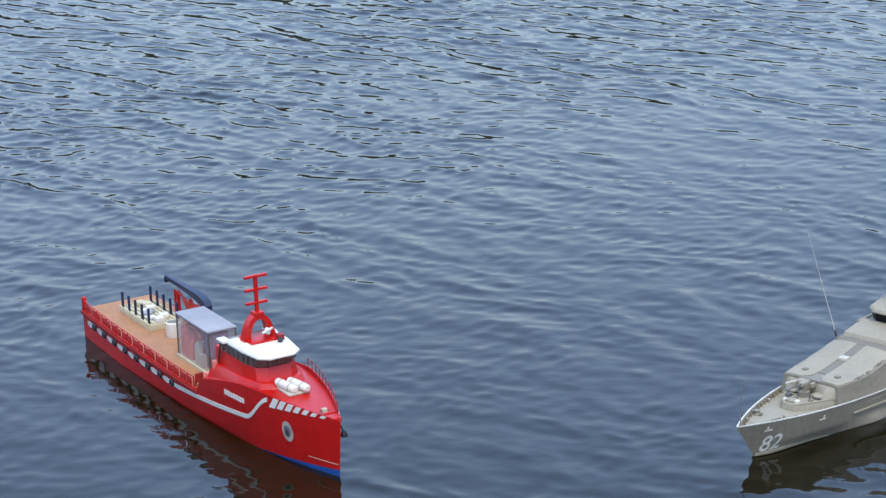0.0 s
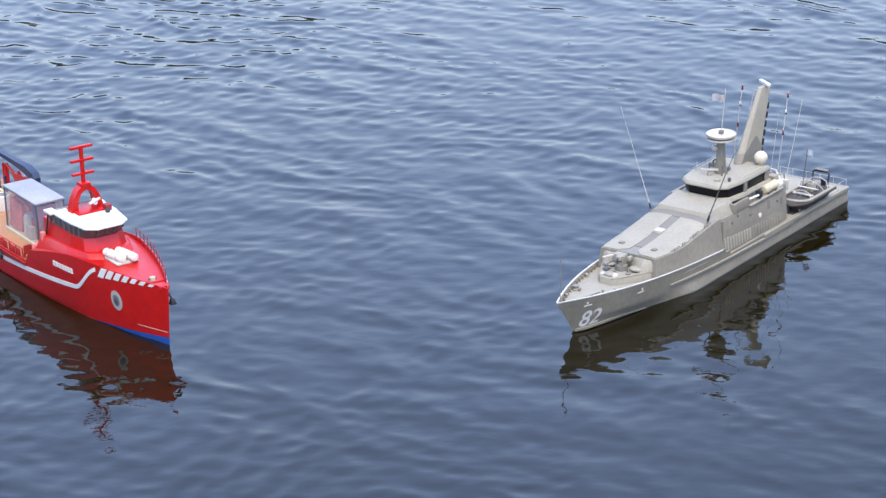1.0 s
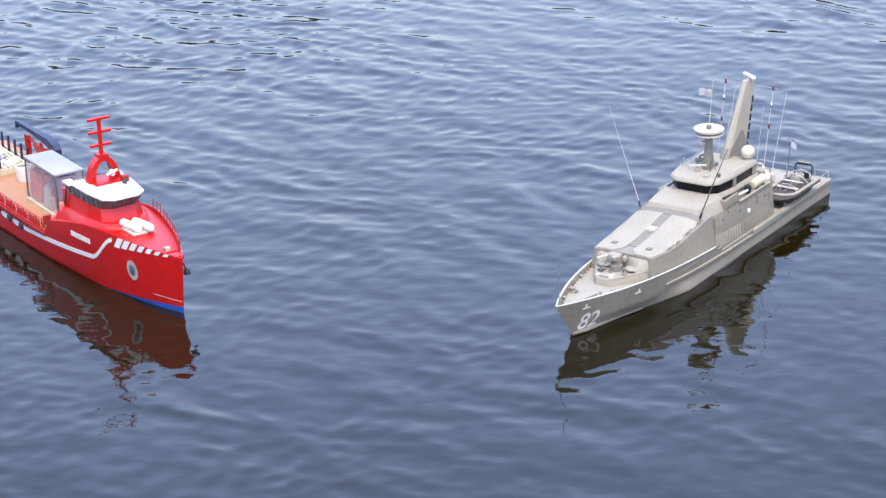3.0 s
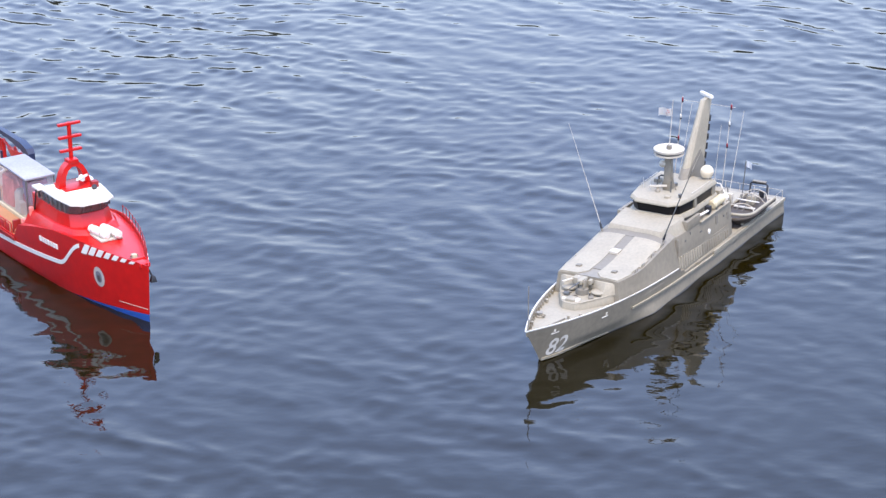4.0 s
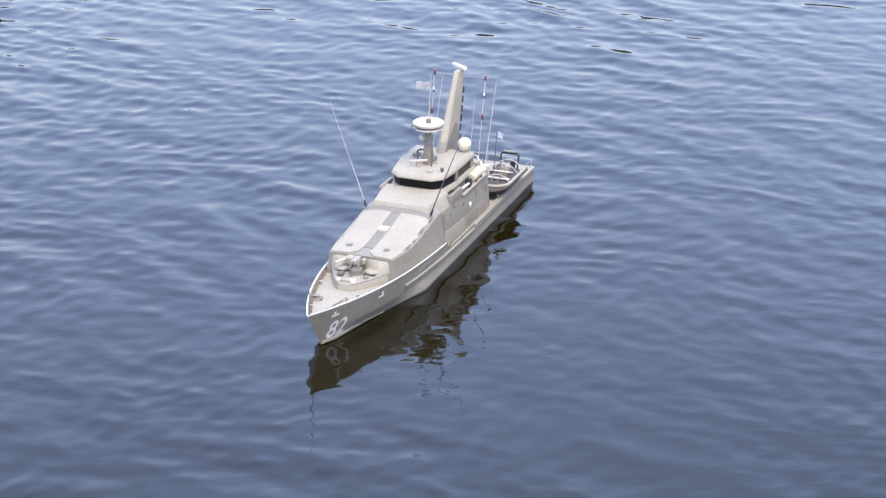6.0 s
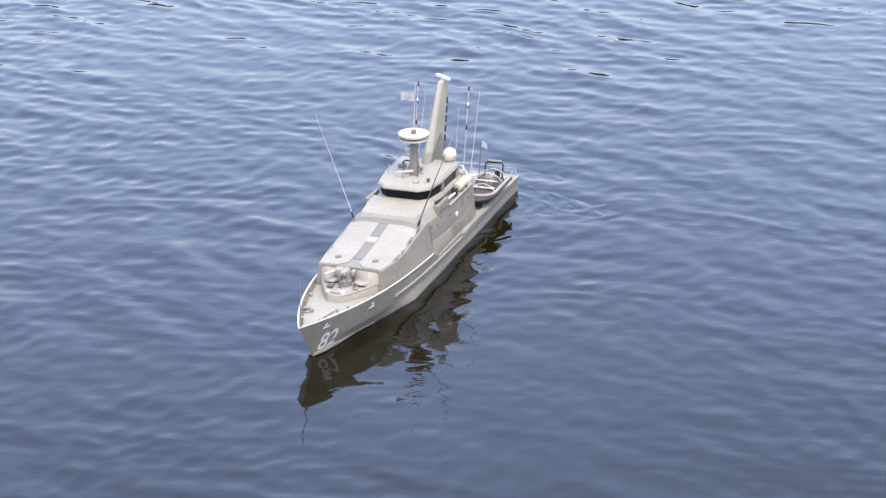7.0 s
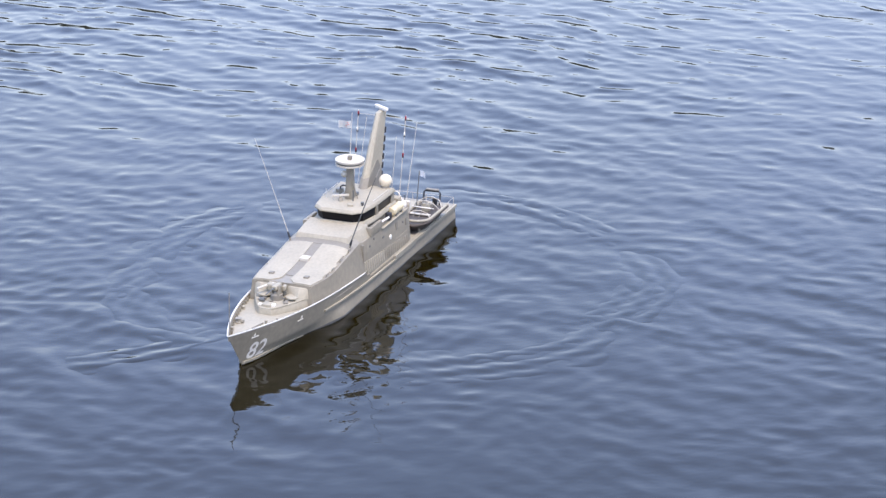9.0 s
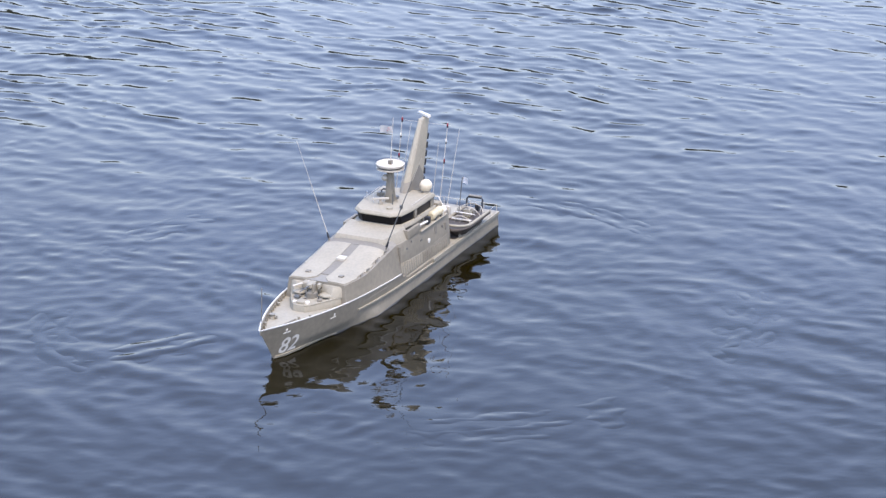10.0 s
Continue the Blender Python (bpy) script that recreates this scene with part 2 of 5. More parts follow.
# ---- hull forms ----
class Hull:
    """Half breadth of a hull at any height, its stem line and its sheer."""

    def __init__(self, middle, stem, breadth, power, sheer, bottom):
        self.middle, self.stem, self.breadth, self.power, self.sheer, self.bottom = middle, stem, breadth, power, sheer, bottom

    def side(self, x, z):
        u = max(0.0, (x - self.middle) / (self.stem(z) - self.middle))
        return self.breadth(x, z) * (1 - min(1.0, u) ** self.power(z))

    def place(self, s, z):
        """Point of the port side at the share s of the length at height z."""
        x = s * self.stem(z)
        return Vector((x, self.side(x, z), z))

    def solid(self, low, high, stations=64, levels=9):
        """The closed body between two heights, each a function of x."""
        b = bmesh.new()
        rows = []
        for i in range(stations + 1):
            s = 1 - (1 - i / stations) ** 1.35
            top = high(s * self.stem(0.1))
            bot = low(s * self.stem(0.1))
            half = [self.place(s, bot + (top - bot) * k / levels) for k in range(levels + 1)]
            ring = [Vector((p.x, -p.y, p.z)) for p in reversed(half)] + half
            rows.append([b.verts.new(p) for p in ring])
        n = len(rows[0])
        for a, c in zip(rows, rows[1:]):
            for k in range(n - 1):
                b.faces.new((a[k], a[k + 1], c[k + 1], c[k]))
            b.faces.new((a[n - 1], a[0], c[0], c[n - 1]))
        b.faces.new(rows[0])
        bmesh.ops.remove_doubles(b, verts=b.verts[:], dist=1e-5)
        return b

    def band(self, x0, x1, low, high, proud, side=1, steps=24, bm=None):
        """A strip that lies on the side, proud of it; heights are functions of x."""
        b = bmesh.new()
        rows = []
        for i in range(steps + 1):
            x = x0 + (x1 - x0) * i / steps
            z0, z1 = low(x), high(x)
            q = []
            for z, d in ((z0, -0.001), (z0, proud), (z1, proud), (z1, -0.001)):
                q.append(b.verts.new((x, side * (self.side(x, z) + d), z)))
            rows.append(q)
        for a, c in zip(rows, rows[1:]):
            for k in range(4):
                b.faces.new((a[k], a[(k + 1) % 4], c[(k + 1) % 4], c[k]))
        b.faces.new(rows[0])
        b.faces.new(rows[-1])
        return joined(bm, b)

    def wall(self, x0, x1, low, high, thick, side, steps=30):
        """A bulwark that stands on the side's line."""
        b = bmesh.new()
        rows = []
        for i in range(steps + 1):
            x = x0 + (x1 - x0) * i / steps
            z0, z1 = low(x), high(x)
            o0, o1 = self.side(x, z0), self.side(x, z1)
            rows.append([b.verts.new((x, side * y, z)) for y, z in ((o0, z0), (o1, z1), (max(0, o1 - thick), z1), (max(0, o0 - thick), z0))])
        for a, c in zip(rows, rows[1:]):
            for k in range(4):
                b.faces.new((a[k], a[(k + 1) % 4], c[(k + 1) % 4], c[k]))
        b.faces.new(rows[0])
        b.faces.new(rows[-1])
        return b


def mix3(a, b, t):
    return a + (b - a) * max(0.0, min(1.0, t))


# ---- water ----
def water():
    """One sheet: fine ripples where the boats lie, wide cells out to the horizon."""
    rng = np.random.default_rng(7)
    fine_x = np.arange(-3.7, 5.5, 0.0112)
    fine_y = [2.7]
    while fine_y[-1] < 12.9:
        fine_y.append(fine_y[-1] + 0.0072 * (fine_y[-1] / 4) ** 0.85)
    fine_y = np.array(fine_y)
    out = np.array([0.05, 0.15, 0.35, 0.8, 1.8, 4, 9, 20, 45, 100, 250, 600, 1500, 3000])
    xs = np.concatenate([fine_x[0] - out[::-1], fine_x, fine_x[-1] + out])
    ys = np.concatenate([fine_y[0] - out[::-1], fine_y, fine_y[-1] + out])
    X, Y = np.meshgrid(xs, ys)
    # breeze patches: rougher far out and over the open side, calmer by the bank
    gust = sum(np.sin(fx * X + fy * Y + p) for fx, fy, p in ((0.9, 0.5, 1.0), (-0.7, 1.3, 2.2), (2.1, -1.1, 0.4), (1.7, 2.6, 4.0), (-3.3, 1.9, 5.1), (4.1, 3.7, 2.9))) / 6
    rough = 0.27 + 0.29 * np.clip((Y - 4.7) / 2.8, 0, 1) + 0.30 * np.clip((Y - 7.2) / 3.4, 0, 1)
    rough *= (1 + 0.5 * gust) * (1 + 0.40 * np.clip((0.9 - X) / 1.8, -1.1, 0.75) * np.clip((Y - 5.2) / 2.0, 0, 1))
    rough *= 1 + 0.32 * np.clip((0.3 - X) / 0.9, 0, 1) * np.clip((Y - 4.8) / 0.6, 0, 1) * np.clip((7.2 - Y) / 1.2, 0, 1)
    edge = np.clip((X - fine_x[0]) / 0.5, 0, 1) * np.clip((fine_x[-1] - X) / 0.5, 0, 1) * np.clip((Y - fine_y[0]) / 0.5, 0, 1) * np.clip((fine_y[-1] - Y) / 0.5, 0, 1)
    rough *= edge
    # slow bends that keep any crest from running straight
    WX = X + 0.030 * np.sin(3.1 * X + 4.7 * Y) + 0.018 * np.sin(-7.9 * X + 6.1 * Y + 1.3)
    WY = Y + 0.030 * np.sin(4.3 * X - 2.9 * Y + 2.0) + 0.018 * np.sin(6.7 * X + 8.3 * Y + 0.6)
    Z, DX, DY = np.zeros_like(X), np.zeros_like(X), np.zeros_like(X)
    far = np.clip((Y - 6.6) / 2.6, 0, 1)
    # short-crested wave packets about one main way; the short ones spread widest, and less out in the breeze
    for k in range(120):
        lam = 0.045 * (0.34 / 0.045) ** rng.random()
        off = rng.normal(0, 0.85 if lam < 0.1 else 0.62 if lam < 0.16 else 0.45)
        way = radians(222) + off
        amp = (0.036 if lam < 0.09 else 0.028 if lam < 0.16 else 0.021) * lam / (2 * math.pi)
        cx, cy = math.cos(way), math.sin(way)
        wave = 2 * math.pi / lam
        # packets: some lengths long, fewer wide
        ga, gb = rng.uniform(0.10, 0.2) * wave, rng.uniform(0.17, 0.36) * wave
        along, across = cx * X + cy * Y, -cy * X + cx * Y
        group = np.clip(0.30 + np.sin(ga * along + 0.4 * ga * across + rng.random() * 6.3) * 0.5 + np.sin(gb * across + rng.random() * 6.3) * 0.6, 0, 1)
        phase = wave * (cx * WX + cy * WY) + rng.random() * 6.3
        size = amp * group * (1 - far * (0.85 if abs(off) > 0.6 else 0.12 if lam > 0.12 else -0.25))
        Z += size * np.sin(phase)
        swing = size * np.cos(phase)
        DX += cx * swing
        DY += cy * swing
    # short steep chop out in the breeze
    breeze = np.clip((Y - 5.5) / 2.6, 0, 1)
    for k in range(36):
        lam = rng.uniform(0.05, 0.115)
        way = radians(234) + rng.normal(0, 0.38)
        cx, cy = math.cos(way), math.sin(way)
        wave = 2 * math.pi / lam
        along, across = cx * X + cy * Y, -cy * X + cx * Y
        group = np.clip(-0.15 + np.sin(0.17 * wave * along + rng.random() * 6.3) * 0.6 + np.sin(rng.uniform(0.16, 0.3) * wave * across + rng.random() * 6.3) * 0.7, 0, 1)
        phase = wave * (cx * WX + cy * WY) + rng.random() * 6.3
        size = 0.041 * lam / (2 * math.pi) * group * breeze
        Z += size * np.sin(phase)
        swing = size * np.cos(phase)
        DX += cx * swing
        DY += cy * swing
    Z *= rough
    X = X + 1.45 * rough * DX
    Y = Y + 1.45 * rough * DY
    nx, ny = len(xs), len(ys)
    co = np.stack([X, Y, Z], -1).reshape(-1, 3)
    i = np.arange(nx * ny).reshape(ny, nx)
    quads = np.stack([i[:-1, :-1], i[:-1, 1:], i[1:, 1:], i[1:, :-1]], -1).reshape(-1, 4)
    me = bpy.data.meshes.new("water")
    me.vertices.add(len(co))
    me.vertices.foreach_set("co", co.ravel())
    me.loops.add(quads.size)
    me.loops.foreach_set("vertex_index", quads.ravel())
    me.polygons.add(len(quads))
    me.polygons.foreach_set("loop_start", np.arange(0, quads.size, 4))
    me.update(calc_edges=True)
    me.polygons.foreach_set("use_smooth", np.ones(len(quads), bool))
    me.materials.append(WATER)
    return tagged(new("water", me), "dark rippled lake water reflecting a pale blue sky", "water", kind="structure")


WATER_SHEET = water()
WASH = Vector((0.88, 5.45, 0))


def wash_ripple(radius, span, width, waves, height, seed):
    """A curved train of small waves, its front at the origin and its run along +x; the rims dip under the sheet."""
    rng = random.Random(seed)
    p1, p2, p3 = (rng.uniform(0, 6.3) for _ in range(3))
    n, m = 110, 64
    rows = []
    b = bmesh.new()
    for i in range(n + 1):
        u = 2 * i / n - 1
        a = radians(span) / 2 * u
        row = []
        for j in range(m + 1):
            v = j / m
            r = radius - width * v + 0.012 * math.sin(5 * a + p1)
            shape = (1 - abs(u) ** 3) * math.sin(math.pi * v)
            swell = math.sin(2 * math.pi * waves * v * (1.12 - 0.2 * v) + 0.35 * math.sin(5 * a + p2)) * (0.85 + 0.15 * math.sin(9 * a + p3))
            small = 0.00022 * math.sin(61 * a * radius + 47 * v * width * 3 + p1) + 0.00022 * math.sin(83 * r + 38 * a + p2)
            z = -0.0030 + 0.0038 * min(1.0, 1.25 * shape) + (height * swell + small) * shape
            row.append(b.verts.new((r * math.cos(a) - radius, r * math.sin(a), z)))
        rows.append(row)
    for p, q in zip(rows, rows[1:]):
        for j in range(m):
            b.faces.new((p[j], p[j + 1], q[j + 1], q[j]))
    return part("wash_ripple", b, WATER, WATER_SHEET, "curved ripple of propeller wash on the water")


# each ripple: its way out from the wash in degrees, its lag in metres early and late
RIPPLES = [(wash_ripple(0.66, span, width, waves, tall, k), way, lag) for k, (way, span, width, waves, tall, lag) in enumerate((
    (-80, 104, 0.30, 5.0, 0.0009, (-0.06, -0.09)), (-22, 76, 0.26, 4.4, 0.0008, (0.05, -0.07)), (42, 80, 0.20, 3.4, 0.0008, (0.02, -0.05)), (136, 76, 0.22, 3.6, 0.0006, (-0.05, -0.08)), (188, 84, 0.22, 3.6, 0.0007, (-0.08, -0.11))))]
BOW_RIPPLE = wash_ripple(0.90, 34, 0.16, 3.0, 0.0011, 9)


def far_bank():
    """The wooded shore that closes the lake all round."""
    b = bmesh.new()
    n = 360
    rows = []
    for k in range(n):
        a = 2 * math.pi * k / n
        d = Vector((math.cos(a), math.sin(a), 0))
        wood = 12.3 + 3.0 * noise.noise(d * 6) + 2.0 * noise.noise(d * 19) + 1.2 * noise.noise(d * 60)
        near = 88 + 10 * noise.noise(d * 3)
        rows.append([b.verts.new(d * r + Vector((0, 0, z))) for r, z in ((near - 1, -0.5), (near + 1.5, 0.9), (near + 3, 0.7 * wood), (near + 7, wood), (near + 30, wood * 0.9), (near + 60, -1))])
    for k in range(n):
        p, q = rows[k], rows[(k + 1) % n]
        for j in range(5):
            b.faces.new((p[j], q[j], q[j + 1], p[j + 1]))
    bmesh.ops.recalc_face_normals(b, faces=b.faces[:])
    me = bpy.data.meshes.new("backdrop")
    b.to_mesh(me)
    b.free()
    me.materials.append(WOODS)
    return tagged(new("backdrop", me), "dark green wooded far shore of the lake", "far shore", kind="structure")


far_bank()


# ---- the grey patrol boat ----
def grey_sheer(x):
    return 0.076 + 0.0165 * max(0, (x - 0.6) / 0.6) ** 1.3 if x > 0.62 else 0.043 - 0.004 * (0.62 - x) / 0.62


class FlaredHull(Hull):
    """A hull whose waterline is finer than its upper plating."""

    def side(self, x, z):
        full = Hull.side(self, x, z)
        x = x - 0.72 * z
        fine = float(np.interp(x, (0.77, 0.83, 0.91, 0.98, 1.05, 1.10, 1.133), (0.103, 0.086, 0.063, 0.043, 0.028, 0.015, 0.0)))
        t = max(0.0, min(1.0, (z - 0.003) / 0.024))
        return mix3(fine, full, t) if x < 1.133 else 0.0


GREY_HULL = FlaredHull(
    middle=0.52,
    stem=lambda z: 1.133 + 0.72 * z,
    breadth=lambda x, z: mix3(0.098, 0.107, z / 0.08) if z >= 0 else 0.098 + z * 0.9,
    power=lambda z: mix3(2.9, 3.2, z / 0.08),
    sheer=grey_sheer, bottom=-0.035)


def patrol_boat():
    boat = thing("patrol_boat", "grey model naval patrol boat floating on the lake", "model boat")
    h = GREY_HULL
    after = lambda x: 0.0405 + 0.004 * min(1, x / 0.62)
    hull = part("hull", h.solid(lambda x: -0.035, after), GREY, boat, "grey painted hull")
    # raised bow part, with the deck sunk behind its bulwark
    fore = lambda x: 0.0545 + 0.0275 * max(0, (x - 0.62) / 0.58) ** 0.95
    b = bmesh.new()
    rows = []
    for i in range(61):
        s = 0.52 + 0.48 * (1 - (1 - i / 60) ** 1.35)
        x = s * h.stem(0.08)
        z0, z1 = after(x) - 0.002, fore(x)
        half = [h.place(s, z0 + (z1 - z0) * k / 5) for k in range(6)]
        rows.append([b.verts.new(p) for p in [Vector((p.x, -p.y, p.z)) for p in reversed(half)] + half])
    for a, c in zip(rows, rows[1:]):
        for k in range(11):
            b.faces.new((a[k], a[k + 1], c[k + 1], c[k]))
        b.faces.new((a[11], a[0], c[0], c[11]))
    b.faces.new(rows[0])
    bmesh.ops.remove_doubles(b, verts=b.verts[:], dist=1e-5)
    part("forecastle", b, GREY, boat)
    top = lambda x: fore(x) + 0.0115
    for side in (1, -1):
        bul = part("bulwark", h.wall(0.63, 1.197, lambda x: fore(x) - 0.001, top, 0.003, side, 40), GREY, boat)
        part("cap_rail", h.band(0.645, 1.199, lambda x: top(x) - 0.001, lambda x: top(x) + 0.0018, 0.0012, side, 40), WHITE, bul, "pale painted rail cap")
        part("spray_rail", h.band(0.30, 0.86, lambda x: 0.030 + 0.012 * max(0, x - 0.45) / 0.4, lambda x: 0.0345 + 0.012 * max(0, x - 0.45) / 0.4, 0.004, side), DECK_GREY, hull)
        part("rubbing_strake", h.band(0.004, 0.445, lambda x: after(x) - 0.007, lambda x: after(x) + 0.001, 0.0045, side), DECK_GREY, hull)
        part("bow_chine", h.band(0.925, 1.132, lambda x: 0.002 + 0.002 * (x - 0.93), lambda x: 0.0030 + 0.0055 * min(1, (x - 0.92) / 0.12), 0.0042, side), DECK_GREY, hull)
        part("boot_line", h.band(0.004, 1.128, lambda x: -0.006, lambda x: 0.0025, 0.0006, side, 50), DARK_GREY, hull, "dark wet line at the water")
        for k in range(13):
            x = 0.93 + k * 0.0185
            y = h.side(x, fore(x)) - 0.0055
            if y > 0.006:
                part("bulwark_stay", box(x - 0.001, x + 0.001, side * y - 0.0024, side * y + 0.0024, fore(x) - 0.001, top(x) - 0.001, 0.0004), GREY, bul)
    # foredeck
    half = [(x, max(0.0, h.side(x, fore(x)) - 0.0035)) for x in [1.188 - 0.02 * k for k in range(27)]]
    part("foredeck", prism(mirrored(half), mirrored(half), lambda x, y: fore(x) - 0.004, lambda x, y: fore(x) + 0.0012, 0), DECK_GREY, boat)
    half = [(x, h.side(x, 0.042) - 0.003) for x in [0.62 - 0.06 * k for k in range(11)]]
    part("main_deck", prism(mirrored(half), mirrored(half), 0.036, lambda x, y: after(x) + 0.0012, 0), DECK_GREY, boat)

    # deckhouse: long low fore part, crowned roof with a walkway strip
    crown = lambda x: 0.121 + 0.185 * 0.5 * ((0.82 - x) + math.sqrt((0.82 - x) ** 2 + 0.0006))

    def roof(x, y):
        """Height of the turtle-backed roof: flat on top, falling off at its edges."""
        side_z = crown(x) - 0.004 - 0.055 * max(0, 0.83 - x)
        return crown(x) - (crown(x) - side_z) * min(1.0, abs(y) / 0.088) ** 5

    def roof_sheet(xs, inner, outer, low, high, steps=8):
        """A sheet that follows the roof between two lines, each a function of x."""
        rings = []
        for x in xs:
            ys = [inner(x) + (outer(x) - inner(x)) * k / steps for k in range(steps + 1)]
            rings.append([(x, y, roof(x, y) + high) for y in ys] + [(x, y, roof(x, y) + low) for y in reversed(ys)])
        return loft(rings)

    wide = lambda x: 0.0885 - 0.013 * max(0, (x - 0.80) / 0.105) ** 1.6
    foot_y = lambda x: 0.1025 - 0.019 * max(0, (x - 0.72) / 0.185) ** 1.6
    rings = []
    for k in range(19):
        x = 0.634 + 0.271 * k / 18
        w = wide(x)
        rings.append([(x + 0.006 * k / 18, foot_y(x), 0.058)] + [(x, w * (1 - 2 * j / 16), roof(x, w * (1 - 2 * j / 16))) for j in range(17)] + [(x + 0.006 * k / 18, -foot_y(x), 0.058)])
    house = part("fore_deckhouse", loft(rings), GREY, boat)
    for side in (1, -1):
        tabs = ((0.690, 0.0835), (0.722, 0.0835), (0.7222, 0.0795), (0.765, 0.0795), (0.7652, 0.0845), (0.806, 0.0840), (0.8062, 0.0790), (0.846, 0.0785), (0.8462, 0.0825), (0.880, 0.0765), (0.902, 0.0725))
        line = lambda x: float(np.interp(x, [p[0] for p in tabs], [p[1] for p in tabs]))
        part("roof_panel", roof_sheet([p[0] for p in tabs], lambda x: side * (0.012 if x < 0.885 else 0.030), lambda x: side * line(x), -0.002, 0.0022), DECK_GREY, house, "pale grey deck panel")
    part("walkway_strip", roof_sheet([0.691 + 0.021 * k for k in range(9)], lambda x: -0.0118, lambda x: 0.0118, -0.002, 0.0012, 2), STRIP_GREY, house, "darker grey walkway strip")
    part("walkway_strip", roof_sheet([0.668, 0.679, 0.6895], lambda x: -0.0835, lambda x: 0.0835, -0.002, 0.0012, 16), STRIP_GREY, house)
    part("deck_box", box(0.755, 0.777, -0.011, 0.011, roof(0.766, 0) - 0.002, roof(0.766, 0) + 0.006), PALE, house, "small white deck box")
    for x, y in ((0.862, 0.045), (0.862, -0.045)):
        part("deck_hatch", box(x - 0.006, x + 0.006, y - 0.006, y + 0.006, roof(x, y) - 0.001, roof(x, y) + 0.0055, 0.0008), STRIP_GREY, house, "small dark grey hatch")
    for x in (0.835, 0.80, 0.75, 0.70):
        part("hand_rail", tube([(x, 0.0835, roof(x, 0.08) - 0.002), (x, 0.085, roof(x, 0.08) + 0.007), (x - 0.012, 0.085, roof(x, 0.08) + 0.007), (x - 0.012, 0.0835, roof(x, 0.08) - 0.002)], 0.0012, 6), GREY, house)

    # main superstructure, vents along its side
    high = mirrored([(0.63, 0.086), (0.60, 0.090), (0.33, 0.090), (0.312, 0.088)])
    low = mirrored([(0.632, 0.095), (0.60, 0.0985), (0.33, 0.0975), (0.312, 0.096)])
    main = part("superstructure", prism(low, high, 0.038, 0.1365, 0.0025), GREY, boat)
    slope = lambda z: 0.0985 - (z - 0.038) / 0.0985 * 0.0085
    for k in range(22):
        x = 0.625 - k * 0.0132
        z0, z1 = 0.052 - 0.004 * k / 22, 0.086 - 0.020 * k / 22
        bm = prism([(x, slope(z0) - 0.003), (x - 0.007, slope(z0) - 0.003), (x - 0.007, slope(z0) + 0.0018), (x, slope(z0) + 0.0018)],
                   [(x, slope(z1) - 0.003), (x - 0.007, slope(z1) - 0.003), (x - 0.007, slope(z1) + 0.0018), (x, slope(z1) + 0.0018)], z0, z1, 0.0005)
        part("vent_louvre", bm, DECK_GREY if k < 10 else GREY, main)
    part("vent_recess", prism([(0.63, 0.094), (0.335, 0.094), (0.335, slope(0.049) + 0.0006), (0.63, slope(0.049) + 0.0006)], [(0.63, 0.090), (0.335, 0.090), (0.335, slope(0.078) + 0.0006), (0.63, slope(0.078) + 0.0006)], 0.049, 0.078, 0), GREY, main)
    part("side_seam", box(0.6322, 0.6345, 0.0905, 0.0985, 0.05, 0.134, 0.0004), STRIP_GREY, main)
    part("crest_badge", lathe([(0, 0), (0.0062, 0), (0.0062, 0.0025), (0.0035, 0.003), (0, 0.003)], (0.45, slope(0.095) - 0.0005, 0.095), 16, (-90, 0, 0)), WHITE, main, "white round crest badge")
    for x, z, w, d in ((0.585, 0.112, 0.006, 0.004), (0.555, 0.121, 0.004, 0.006), (0.500, 0.108, 0.010, 0.003), (0.410, 0.100, 0.012, 0.020), (0.365, 0.104, 0.005, 0.005), (0.345, 0.092, 0.010, 0.018)):
        part("side_fitting", prism([(x, slope(z) - 0.003), (x - w, slope(z) - 0.003), (x - w, slope(z) + 0.0012), (x, slope(z) + 0.0012)],
             [(x, slope(z + d) - 0.003), (x - w, slope(z + d) - 0.003), (x - w, slope(z + d) + 0.0012), (x, slope(z + d) + 0.0012)], z, z + d, 0), STRIP_GREY if d > 0.01 else DARK_GREY, main)
    # sloped panel in front of the bridge
    low = mirrored([(0.676, 0.074), (0.60, 0.088), (0.56, 0.09)])
    high = mirrored([(0.664, 0.066), (0.60, 0.074), (0.56, 0.076)])
    part("bridge_apron", prism(low, high, 0.13, lambda x, y: 0.1595 + 0.004 * (0.665 - x) / 0.1, 0.0015), DECK_GREY, boat, "pale sloping panel below the bridge")
    # bridge
    foot = mirrored([(0.572, 0.040), (0.553, 0.062), (0.50, 0.072), (0.372, 0.074)])
    sill = mirrored([(0.562, 0.040), (0.545, 0.060), (0.50, 0.068), (0.376, 0.070)])
    head = mirrored([(0.571, 0.041), (0.553, 0.062), (0.50, 0.0705), (0.374, 0.0725)])
    bridge = part("bridge", prism(foot, sill, 0.134, 0.1592, 0.0012), GREY, boat)
    part("window_band", prism(sill, head, 0.1590, 0.189, 0.0004), TINTED, bridge, "black glazed window band")
    lip = mirrored([(0.583, 0.044), (0.560, 0.069), (0.50, 0.0770), (0.370, 0.0785)])
    part("window_sill", prism(lip, [(x - 0.004, y * 0.96) for x, y in lip], 0.1540, 0.1640, 0.001), DECK_GREY, bridge, "pale sill below the windows")
    over = mirrored([(0.578, 0.043), (0.557, 0.066), (0.50, 0.0745), (0.370, 0.076)])
    rooft = mirrored([(0.573, 0.041), (0.553, 0.063), (0.50, 0.0715), (0.372, 0.073)])
    part("bridge_roof", prism(over, over, 0.1885, 0.1925, 0.0008, prism(over, rooft, 0.1920, 0.1985, 0.0015)), DECK_GREY, bridge, "pale grey bridge roof")
